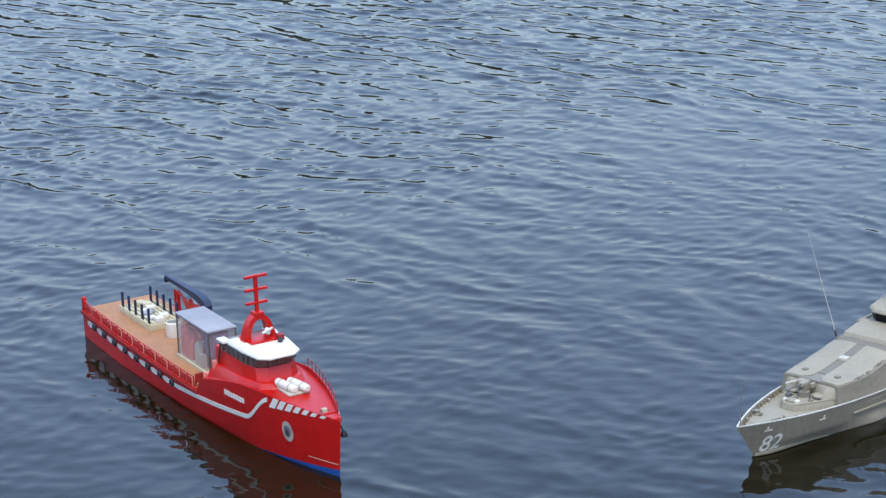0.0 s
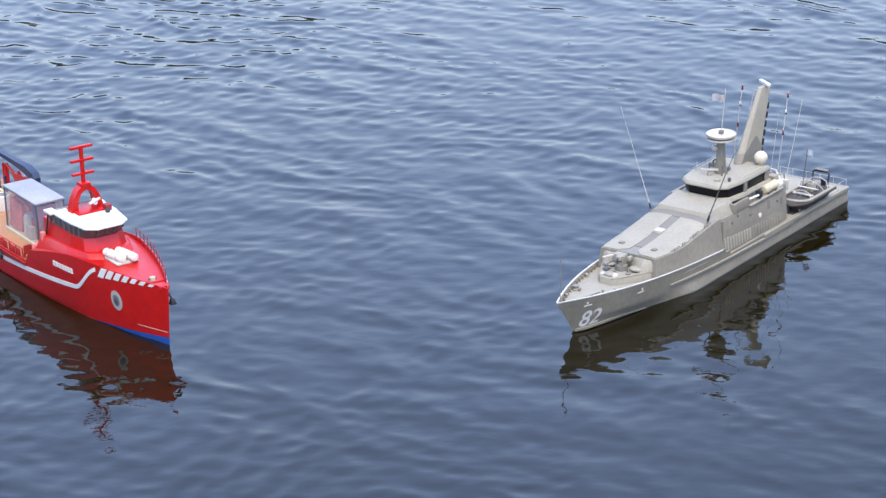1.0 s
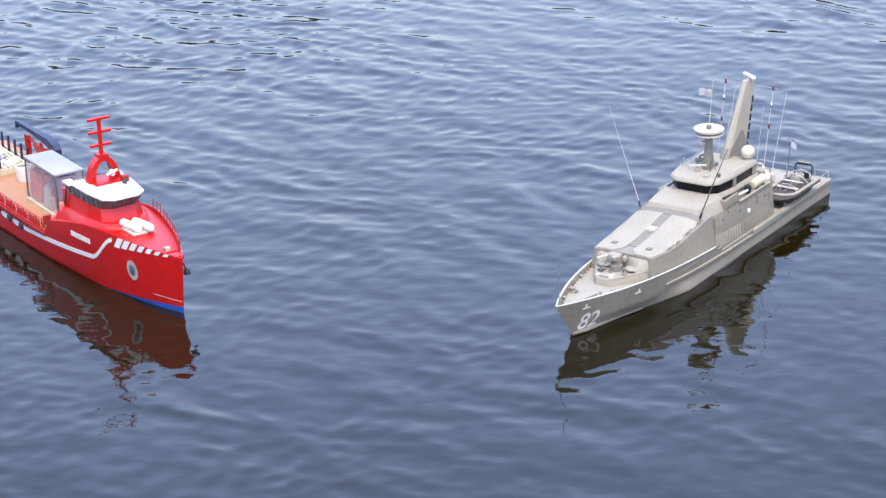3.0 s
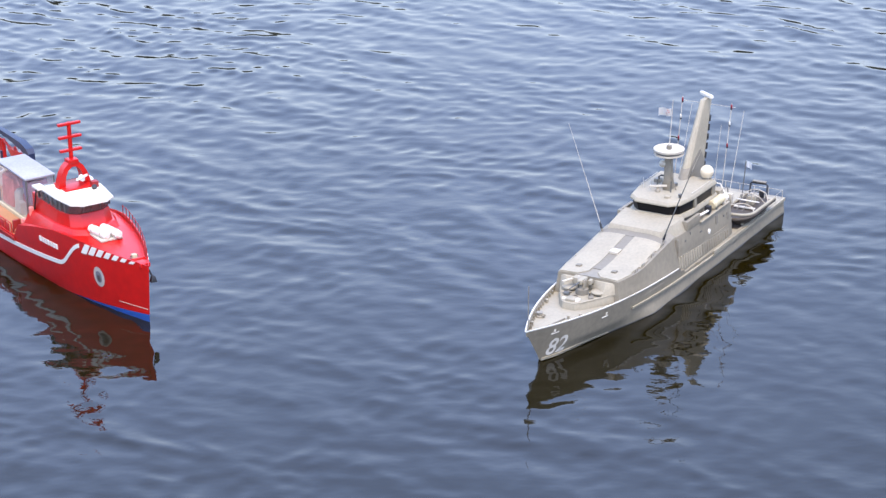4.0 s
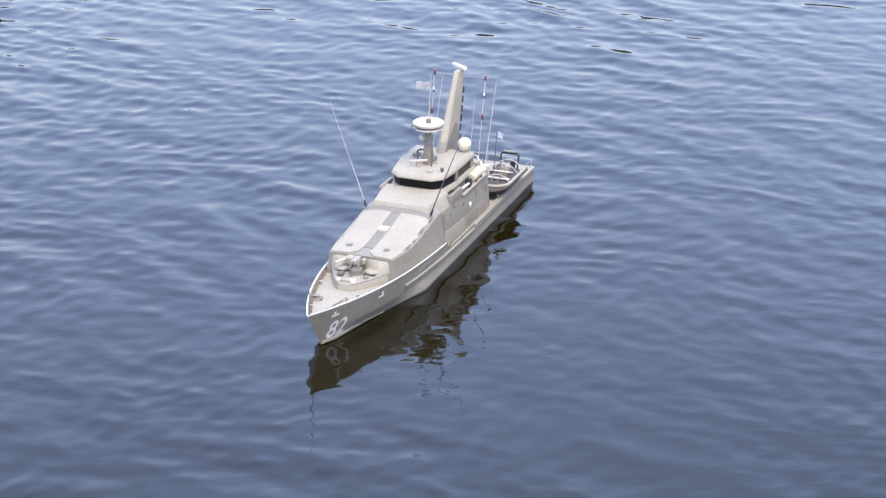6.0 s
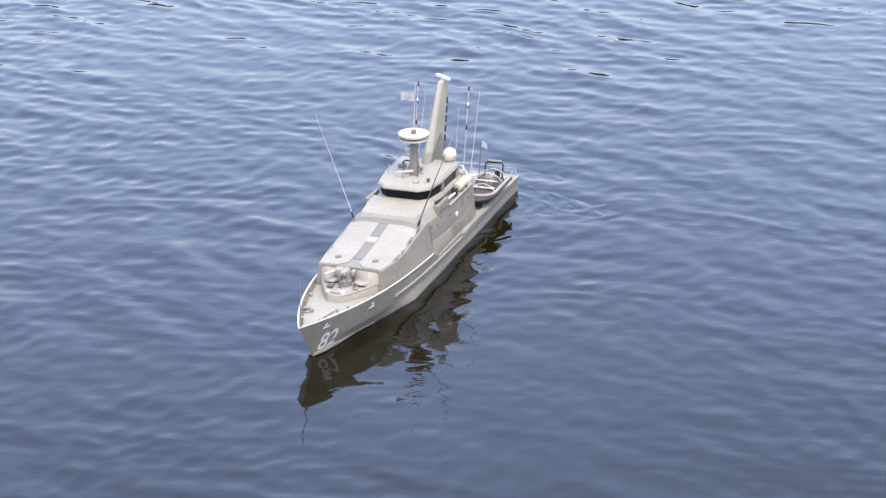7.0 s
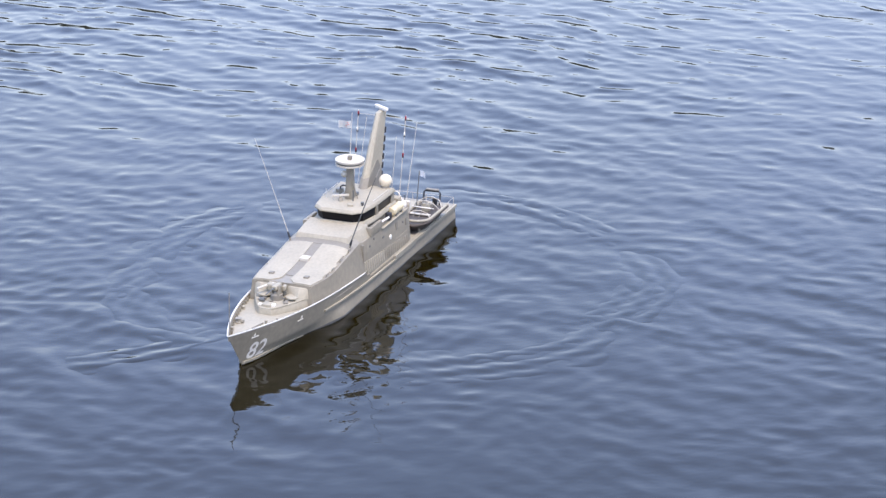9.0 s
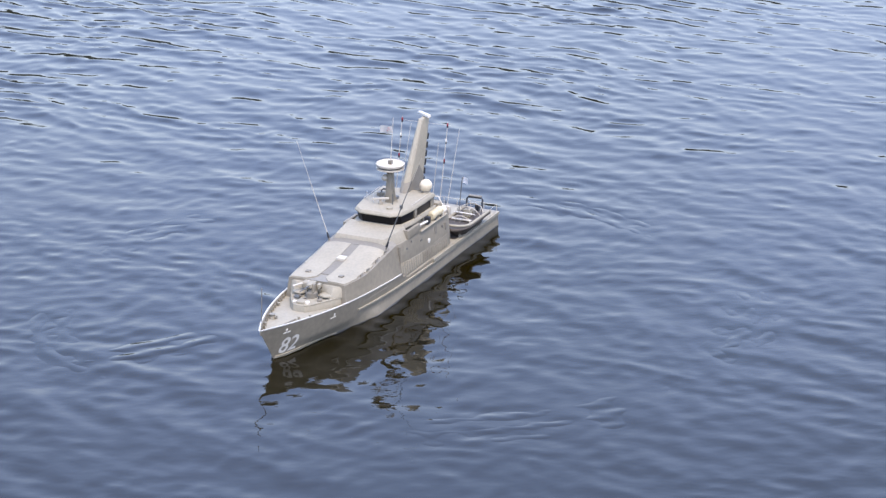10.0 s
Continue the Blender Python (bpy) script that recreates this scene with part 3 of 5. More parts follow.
    for side in (1, -1):
        for x0, x1 in ((0.492, 0.478), (0.392, 0.372)):
            part("window_pillar", box(x1, x0, side * 0.0712 - 0.002, side * 0.0712 + 0.002, 0.158, 0.190, 0.0004), GREY, bridge)
        part("bridge_wing", box(0.50, 0.572, side * 0.088 - 0.004, side * 0.088 + 0.004, 0.134, 0.157, 0.001), GREY, boat)
        part("wing_front", box(0.566, 0.573, side * 0.079 - 0.010, side * 0.079 + 0.010, 0.134, 0.158, 0.001), GREY, boat)
        part("wing_locker", box(0.525, 0.56, side * 0.080 - 0.006, side * 0.080 + 0.006, 0.136, 0.150), DARK_GREY, boat)
    # port side deck gear
    raft = part("raft_canister", lathe([(0, -0.030), (0.008, -0.030), (0.0115, -0.027), (0.0115, -0.002), (0.0105, 0), (0.0115, 0.002), (0.0115, 0.027), (0.008, 0.030), (0, 0.030)], (0.385, 0.083, 0.1485), 18, (0, 90, 0)), CREAM, boat, "cream liferaft canister")
    for x in (0.368, 0.402):
        part("cradle", box(x - 0.003, x + 0.003, 0.073, 0.093, 0.135, 0.146, 0.0005), DARK_GREY, raft)
    gun = part("deck_gun", tube([(0.505, 0.088, 0.150), (0.452, 0.090, 0.1475)], 0.0028, 8), WHITE, boat, "small pale deck machine gun")
    part("mount", lathe([(0.005, 0), (0.005, 0.003), (0.002, 0.005), (0.002, 0.012), (0, 0.012)], (0.445, 0.087, 0.135), 12), DARK_GREY, gun)
    part("shield", box(0.438, 0.450, 0.080, 0.094, 0.140, 0.157, 0.001), BLACK, gun)
    for k in range(5):
        x = 0.46 + 0.022 * k
        part("rail_post", tube([(x, 0.089, 0.135), (x, 0.090, 0.152)], 0.0008, 6), GREY, main)
    # pillar with the round radar
    radar = part("radar_pillar", prism([(0.497, 0.0095), (0.471, 0.0095), (0.471, -0.0095), (0.497, -0.0095)], [(0.491, 0.0065), (0.477, 0.0065), (0.477, -0.0065), (0.491, -0.0065)], 0.197, 0.289, 0.001), GREY, boat, "grey radar pillar on the bridge roof")
    for y in (0.016, -0.020):
        part("roof_stanchion", tube([(0.505, y, 0.197), (0.503, y, 0.226)], 0.0016, 8), DARK_GREY, radar)
    for y in (0.0095, -0.0095):
        part("strut", tube([(0.483, 2.1 * y, 0.197), (0.483, 0.4 * y, 0.245)], 0.0013, 6), GREY, radar)
    part("collar", lathe([(0.012, 0), (0.017, 0.006), (0.010, 0.010), (0, 0.010)], (0.484, 0, 0.278), 20), DARK_GREY, radar)
    disc = part("radar_disc", lathe([(0.0, 0.0062), (0.0365, 0.0062), (0.0372, 0.0075), (0.0372, 0.0118), (0.0358, 0.0128), (0.034, 0.0105), (0, 0.0100)], (0.484, 0, 0.289), 40), PALE, radar, "white round radar disc")
    part("disc_gap", lathe([(0.030, 0.001), (0.0325, 0.001), (0.0325, 0.0064), (0, 0.0064)], (0.484, 0, 0.289), 32), DARK_GREY, disc)
    part("disc_underside", lathe([(0.012, -0.006), (0.034, -0.003), (0.0365, -0.002), (0.0365, 0.0014), (0, 0.0014)], (0.484, 0, 0.289), 40), PALE, disc)
    part("disc_boss", box(0.479, 0.489, -0.005, 0.005, 0.298, 0.309, 0.001), STRIP_GREY, disc)
    part("sensor_ball", lathe([(0, -0.009)] + [(0.009 * math.cos(a), 0.009 * math.sin(a)) for a in [-1.2, -0.7, -0.2, 0.3, 0.8, 1.2]] + [(0, 0.009)], (0.490, -0.013, 0.262), 14), PALE, radar)
    part("flag_staff", tube([(0.484, 0, 0.298), (0.462, -0.002, 0.415)], 0.0010, 6, r_end=0.0005), PALE, radar)
    flag = bmesh.new()
    grid = [[flag.verts.new((0.468 + 0.0035 * math.sin(i * 1.1), -0.003 - i * 0.0055, 0.376 + 0.019 * j - 0.0004 * i)) for j in (0, 1)] for i in range(7)]
    for a, c in zip(grid, grid[1:]):
        flag.faces.new((a[0], a[1], c[1], c[0]))
    bmesh.ops.solidify(flag, geom=flag.faces[:], thickness=0.0006)
    cloth = part("signal_flag", flag, FLAG_WHITE, radar, "small white signal flag with red marks")
    for y, z in ((-0.008, 0.386), (-0.014, 0.383), (-0.011, 0.390)):
        part("flag_mark", box(0.4640, 0.4725, y - 0.0012, y + 0.0012, z - 0.0008, z + 0.0008, 0), RUST, cloth)
    # bar radar on the roof
    bar = part("bar_radar", lathe([(0.007, 0), (0.006, 0.006), (0.003, 0.009), (0.003, 0.013), (0, 0.013)], (0.514, -0.014, 0.1975), 14), GREY, boat, "white bar radar on the bridge roof")
    part("scanner_bar", box(0.5125, 0.5155, -0.036, 0.008, 0.210, 0.2155, 0.0012, (0, 0, 30)), PALE, bar)
    for y in (-0.058, -0.034):
        part("roof_post", tube([(0.53 - 0.5 * abs(y), y, 0.197), (0.53 - 0.5 * abs(y), y, 0.222)], 0.0009, 6), STEEL, bridge)
    part("roof_box", box(0.536, 0.548, 0.018, 0.032, 0.197, 0.2035, 0.001, (0, 0, 10)), DECK_GREY, bridge)
    part("roof_box", box(0.440, 0.456, -0.052, -0.036, 0.197, 0.2075, 0.001), GREY, bridge)
    part("roof_lamp", lathe([(0.003, 0), (0.003, 0.004), (0.0044, 0.006), (0.0044, 0.011), (0, 0.012)], (0.530, 0.052, 0.197), 12), DARK_GREY, bridge)
    for y in (0.068, -0.068):
        part("roof_edge_rail", tube([(0.500, y, 0.198), (0.500, y, 0.2035), (0.400, 1.02 * y, 0.2035), (0.400, 1.02 * y, 0.198)], 0.0006, 6), PALE, bridge)
    part("mast_step", box(0.452, 0.466, -0.010, 0.010, 0.197, 0.206, 0.001), DARK_GREY, bridge)
    part("roof_hoop", tube([(0.452, -0.040, 0.197), (0.452, -0.040, 0.214), (0.452, -0.034, 0.218), (0.452, -0.022, 0.218), (0.452, -0.018, 0.212)], 0.0020, 8), BLACK, bridge, "bent black pipe on the roof")
    # satellite dome
    dome = part("satellite_dome", lathe([(0.0125, -0.012), (0.0155, -0.006)] + arc(0.0168, 0.0), (0.375, 0.051, 0.2165), 26), DOME, boat, "ivory satellite dome")
    part("dome_base", lathe([(0.012, 0), (0.010, 0.008), (0, 0.008)], (0.375, 0.051, 0.1975), 18), GREY, dome)
    # raked fin mast
    low = [(0.450, 0.004), (0.438, 0.013), (0.330, 0.013), (0.312, 0.006), (0.312, -0.006), (0.330, -0.013), (0.438, -0.013), (0.450, -0.004)]
    high = [(0.301, 0.003), (0.297, 0.0062), (0.256, 0.0062), (0.250, 0.004), (0.250, -0.004), (0.256, -0.0062), (0.297, -0.0062), (0.301, -0.003)]
    mast = part("fin_mast", prism(low, high, 0.1365, 0.369, 0.001), DECK_GREY, boat, "tall raked grey fin mast")
    rings = []
    for u, narrow in ((0.0, 1.03), (0.36, 1.04), (0.50, 0.12)):
        sec = [(mix3(p[0], q[0], u), mix3(p[1], q[1], u)) for p, q in zip(low, high)]
        mid = sum(p[0] for p in sec) / len(sec)
        rings.append([(mid + narrow * (x - mid), 1.10 * y, 0.1365 + 0.2325 * u) for x, y in sec])
    part("mast_plate", loft(rings), STRIP_GREY, mast, "darker grey foot plate")
    for k in range(6):
        u = 0.30 + 0.095 * k
        x, z = 0.316 - 0.064 * u, 0.1365 + 0.2325 * u
        part("mast_ladder", box(x - 0.003, x + 0.002, 0.0062, 0.0118 - 0.004 * u, z - 0.009, z + 0.007, 0.0004, (0, -15, 0)), BLACK, mast)
    part("mast_head", box(0.2645, 0.2735, -0.027, 0.023, 0.3705, 0.3785, 0.002, (0, 0, -33)), WHITE, mast, "white bar on the mast head")
    part("mast_camera", lathe([(0.004, 0), (0.004, 0.007), (0, 0.008)], (0.268, 0, 0.363), 10), DARK_GREY, mast)
    part("yard_arm", tube([(0.262, -0.072, 0.350), (0.262, 0.072, 0.350)], 0.0004, 6), PALE, mast)
    for side in (1, -1):
        rod = part("lamp_rod", tube([(0.318, side * 0.064, 0.136), (0.269, side * 0.0655, 0.362)], 0.0008, 6), PALE, boat, "thin raked lamp rod")
        for u, mat in ((0.97, LAMP_RED), (0.79, WHITE), (0.56, LAMP_RED)):
            x, z = 0.318 - 0.049 * u, 0.136 + 0.226 * u
            part("signal_lamp", lathe([(0.0018, 0), (0.0023, 0.003), (0.0023, 0.007), (0.0013, 0.009), (0, 0.009)], (x, side * 0.0652, z - 0.005), 10), mat, rod)
            part("lamp_foot", lathe([(0.0027, 0), (0.0027, 0.0035), (0, 0.0035)], (x, side * 0.0652, z - 0.008), 10), BLACK, rod)
        part("aerial", tube([(0.279, side * 0.070, 0.136), (0.203, side * 0.070, 0.325)], 0.0008, 6, r_end=0.0004), PALE, boat, "thin white aerial")
        part("aerial", tube([(0.30, side * 0.035, 0.136), (0.262, side * 0.036, 0.30)], 0.0007, 6, r_end=0.0004), PALE, boat)
        whip = part("whip_aerial", tube([(0.678, side * 0.0805, 0.150), (0.676, side * 0.122, 0.262), (0.670, side * 0.172, 0.390)], 0.0011, 6, r_end=0.0003), PALE, boat, "long thin whip aerial")
        part("aerial_bracket", tube([(0.678, side * 0.0785, 0.136), (0.678, side * 0.0805, 0.150)], 0.0022, 8), GREY, whip)
        part("aerial_base", tube([(0.678, side * 0.0805, 0.148), (0.6775, side * 0.085, 0.162)], 0.0032, 10, r_end=0.002), BLACK, whip)
        if side > 0:
            part("aerial_sleeve", tube([(0.6775, 0.083, 0.158), (0.676, 0.122, 0.262), (0.6732, 0.1475, 0.328)], 0.0017, 8, r_end=0.0007), DARK_GREY, whip)
    # gear between mast and stern deck
    part("equipment_locker", box(0.318, 0.352, 0.025, 0.052, 0.1355, 0.160, 0.0015), DECK_GREY, boat)
    part("equipment_locker", box(0.316, 0.342, 0.046, 0.072, 0.1355, 0.160, 0.0015), DECK_GREY, boat)
    part("equipment_locker", box(0.322, 0.350, -0.070, -0.030, 0.1355, 0.158, 0.0015), DECK_GREY, boat)
    part("equipment_locker", box(0.300, 0.3105, 0.066, 0.090, 0.118, 0.144, 0.0015), PALE, boat)
    part("hose_box", box(0.352, 0.366, 0.078, 0.094, 0.1355, 0.1445, 0.001, (0, 0, 15)), PALE, boat)
    part("pipe_run", tube([(0.330, 0.030, 0.162), (0.322, 0.045, 0.172), (0.318, 0.062, 0.170), (0.322, 0.076, 0.150)], 0.0014, 6), WHITE, boat)
    part("side_platform", box(0.335, 0.500, 0.0890, 0.0965, 0.1330, 0.1355, 0.0006), DECK_GREY, main)
    for x, y, w, z1, turn, mat in ((0.305, 0.040, 0.007, 0.150, 20, PALE), (0.296, 0.018, 0.009, 0.138, -12, GREY), (0.288, 0.056, 0.006, 0.120, 35, STRIP_GREY), (0.300, -0.020, 0.010, 0.128, 8, DECK_GREY), (0.284, -0.052, 0.008, 0.110, -20, GREY)):
        part("deck_gear", box(x - w, x + w, y - 0.8 * w, y + 0.8 * w, 0.0405, z1, 0.0015, (0, 0, turn)), mat, boat)
    for y in (0.034, 0.062):
        part("pipe_run", tube([(0.310, y, 0.137), (0.302, y, 0.152), (0.286, y + 0.006, 0.152), (0.280, y + 0.008, 0.070)], 0.0013, 6), DARK_GREY, boat)
    part("funnel_ball", lathe([(0.008, 0)] + arc(0.010, 0.006), (0.330, 0.080, 0.1355), 16), WHITE, boat)
    # stern rails, ensign
    for x, y in ((0.004, 0.098), (0.004, 0.06), (0.004, 0.02), (0.004, -0.02), (0.004, -0.06), (0.004, -0.098), (0.05, 0.099), (0.05, -0.099)):
        part("stern_post", tube([(x, y, 0.039), (x, y, 0.060)], 0.0007, 6), PALE, boat)
    part("stern_rail", tube([(0.05, 0.099, 0.060), (0.004, 0.098, 0.060), (0.004, -0.098, 0.060)], 0.0005, 6), PALE, boat)
    staff = part("ensign_staff", tube([(0.150, 0.045, 0.041), (0.126, 0.047, 0.168)], 0.0013, 6), DARK_GREY, boat)
    ens = bmesh.new()
    grid = [[ens.verts.new((0.126 - 0.0022 * i + 0.002 * math.sin(2.1 * i), 0.047 + 0.0032 * i, 0.170 - 0.016 * j - 0.0024 * i)) for j in (0, 1)] for i in range(5)]
    for a, c in zip(grid, grid[1:]):
        ens.faces.new((a[0], a[1], c[1], c[0]))
    bmesh.ops.solidify(ens, geom=ens.faces[:], thickness=0.0006)
    part("ensign", ens, FLAG_BLUE, staff, "small pale blue and white ensign")
    tender(boat)
    gun_mount(boat, fore)
    # bow gear
    part("jack_staff", tube([(1.182, -0.004, fore(1.18)), (1.178, -0.004, 0.192)], 0.0010, 6), STRIP_GREY, boat)
    winch = part("windlass", lathe([(0.009, 0), (0.009, 0.004), (0.006, 0.006), (0.006, 0.011), (0.008, 0.013), (0, 0.013)], (1.075, -0.032, fore(1.07)), 14), GREY, boat)
    part("drum", tube([(1.075, -0.044, fore(1.07) + 0.006), (1.075, -0.020, fore(1.07) + 0.006)], 0.004, 10), GREY, winch)
    part("anchor_chain", tube([(1.150, 0.006, fore(1.15) + 0.002), (1.06, 0.022, fore(1.06) + 0.003)], 0.0018, 6), STRIP_GREY, boat)
    for x, y in ((1.055, 0.028), (1.13, -0.022), (1.125, 0.020), (0.985, -0.062), (1.03, 0.045)):
        part("bollard", lathe([(0.0034, 0), (0.003, 0.005), (0.0042, 0.008), (0.003, 0.0095), (0, 0.0095)], (x, y, fore(x) + 0.0008), 10), DECK_GREY, boat)
    # bow number and marks, laid on the flare of the side
    curve = bpy.data.curves.new("bow_number", 'FONT')
    curve.body, curve.size, curve.offset, curve.shear = "82", 1.0, 0.014, 0.12
    tmp = new("bow_number", curve)
    bpy.context.view_layer.update()
    me = tmp.to_mesh()
    b = bmesh.new()
    b.from_mesh(me)
    tmp.to_mesh_clear()
    bpy.data.objects.remove(tmp)
    bpy.data.curves.remove(curve)
    bmesh.ops.subdivide_edges(b, edges=[e for e in b.edges if e.calc_length() > 0.15], cuts=3, use_grid_fill=False)
    bmesh.ops.triangulate(b, faces=b.faces[:])
    for v in b.verts:
        x, z = 1.130 - v.co.x * 0.055, 0.0125 + v.co.y * 0.056
        v.co = (x, h.side(x, z) + 0.0014, z)
    part("bow_number", b, BOW_WHITE, hull, "white bow number 82")
    for x, w, z in ((1.118, 0.020, 0.066), (1.121, 0.004, 0.071), (0.965, 0.020, 0.057), (0.962, 0.004, 0.062)):
        part("hull_mark", h.band(x - w / 2, x + w / 2, lambda q: z, lambda q: z + (0.0025 if w > 0.01 else 0.006), 0.0012, 1, 4), WHITE, hull)
    return boat


def gun_mount(boat, fore):
    """Raised gun platform on the foredeck, with its gun."""
    z = fore(0.96)
    low = mirrored([(1.002, 0.016), (0.988, 0.029), (0.935, 0.059), (0.875, 0.084)])
    high = mirrored([(0.999, 0.015), (0.986, 0.027), (0.934, 0.056), (0.875, 0.080)])
    base = part("gun_platform", prism(low, high, z - 0.003, z + 0.017, 0.001), DECK_GREY, boat, "raised grey gun platform")
    t = z + 0.017
    part("platform_top", prism([(x * 0.995 + 0.005, y * 0.95) for x, y in high], [(x * 0.995 + 0.005, y * 0.95) for x, y in high], t - 0.001, t + 0.0012, 0), DECK_GREY, base)
    for side in (1, -1):
        low = [(0.938, side * 0.050), (0.905, side * 0.072), (0.900, side * 0.072), (0.900, side * 0.016), (0.914, side * 0.016)]
        high = [(0.912, side * 0.050), (0.902, side * 0.070), (0.900, side * 0.070), (0.900, side * 0.016), (0.907, side * 0.016)]
        part("sloping_flap", prism(low, high, t, t + 0.027, 0.0008), DECK_GREY, base, "pale sloping plate below the roof")
    for y in (0.050, -0.050):
        plate = part("platform_plate", lathe([(0.018, 0), (0.018, 0.003), (0.015, 0.0042), (0, 0.0042)], (0.922, 0.72 * y, t + 0.006), 24), DECK_GREY, base, "round pale deck plate")
        part("plate_foot", lathe([(0.012, 0), (0.012, 0.0065), (0, 0.0065)], (0.922, 0.72 * y, t), 16), DARK_GREY, plate)
    part("ammo_box", box(0.968, 0.990, -0.014, 0.008, t, t + 0.007), DECK_GREY, base)
    part("hatch_mark", box(0.975, 0.983, -0.026, -0.018, t, t + 0.004), WHITE, base)
    g = t + 0.010
    gun = part("naval_gun", lathe([(0.015, -0.011), (0.015, 0.004), (0.010, 0.007), (0.008, 0.013), (0, 0.013)], (0.934, 0, g), 20), STRIP_GREY, boat, "small grey naval gun on a round mount")
    for y in (0.0085, -0.0085):
        part("cheek", prism([(0.922, y - 0.002), (0.946, y - 0.002), (0.946, y + 0.002), (0.922, y + 0.002)], [(0.928, y - 0.002), (0.940, y - 0.002), (0.940, y + 0.002), (0.928, y + 0.002)], g + 0.006, g + 0.026, 0.0006), GREY, gun)
    part("breech", box(0.916, 0.948, -0.006, 0.006, g + 0.017, g + 0.027, 0.001), DECK_GREY, gun)
    part("barrel", tube([(0.945, 0, g + 0.023), (0.998, 0.002, g + 0.026)], 0.0018, 8, r_end=0.0013), DARK_GREY, gun)
    part("sight_box", box(0.905, 0.925, -0.030, -0.012, g + 0.008, g + 0.022, 0.001), DECK_GREY, gun)
    part("shield_plate", box(0.90, 0.912, -0.052, -0.034, g - 0.002, g + 0.010, 0.001), DECK_GREY, gun)
    part("feed_box", box(0.912, 0.926, 0.010, 0.018, g + 0.012, g + 0.022, 0.001), DECK_GREY, gun)
    part("port_box", box(0.972, 0.984, 0.006, 0.016, t, t + 0.006, 0.001), WHITE, base, "small white fitting")
    rim = [(0.999, 0.014), (0.986, 0.026), (0.934, 0.055), (0.885, 0.075)]
    for side in (1, -1):
        part("platform_rim", tube([(x, side * y, t + 0.002) for x, y in rim], 0.0016, 6), DECK_GREY, base)
        part("step_plate", box(0.940, 0.958, side * 0.030 - 0.006, side * 0.030 + 0.006, t + 0.001, t + 0.005, 0.0008, (0, 0, side * 25)), STRIP_GREY, base)
    part("gun_seat", box(0.893, 0.907, 0.022, 0.038, g + 0.010, g + 0.014, 0.001, (8, 0, 20)), PALE, gun)
    part("gun_arm", box(0.905, 0.950, -0.034, -0.029, g + 0.016, g + 0.020, 0.001, (0, 6, -35)), PALE, gun)
    part("ready_box", box(0.872, 0.886, -0.070, -0.048, t + 0.008, t + 0.020, 0.001, (0, 0, 12)), PALE, base)
    for x, y, w, d, top, turn in ((0.902, 0.018, 0.008, 0.016, 0.014, -6), (0.906, -0.020, 0.009, 0.012, 0.022, 10)):
        part("deck_locker", box(x - w, x + w, y - d, y + d, t - 0.001, t + top, 0.0012, (0, 0, turn)), DECK_GREY, base)
    part("vent_pipe", tube([(0.916, -0.046, t), (0.916, -0.046, t + 0.017), (0.921, -0.046, t + 0.021)], 0.0024, 8), STRIP_GREY, base)
    part("vent_pipe", tube([(0.948, 0.026, t), (0.948, 0.026, t + 0.010), (0.953, 0.026, t + 0.013)], 0.0020, 8), DARK_GREY, base)
    part("cable_coil", lathe([(0.004, 0), (0.0075, 0.001), (0.0075, 0.004), (0.004, 0.005), (0.004, 0)], (0.966, -0.002, t + 0.001), 14), TAUPE, base)
    part("hose_reel", lathe([(0.005, -0.006), (0.005, 0.006)], (0.958, -0.026, t + 0.005), 12, (90, 0, 0)), DARK_GREY, base)


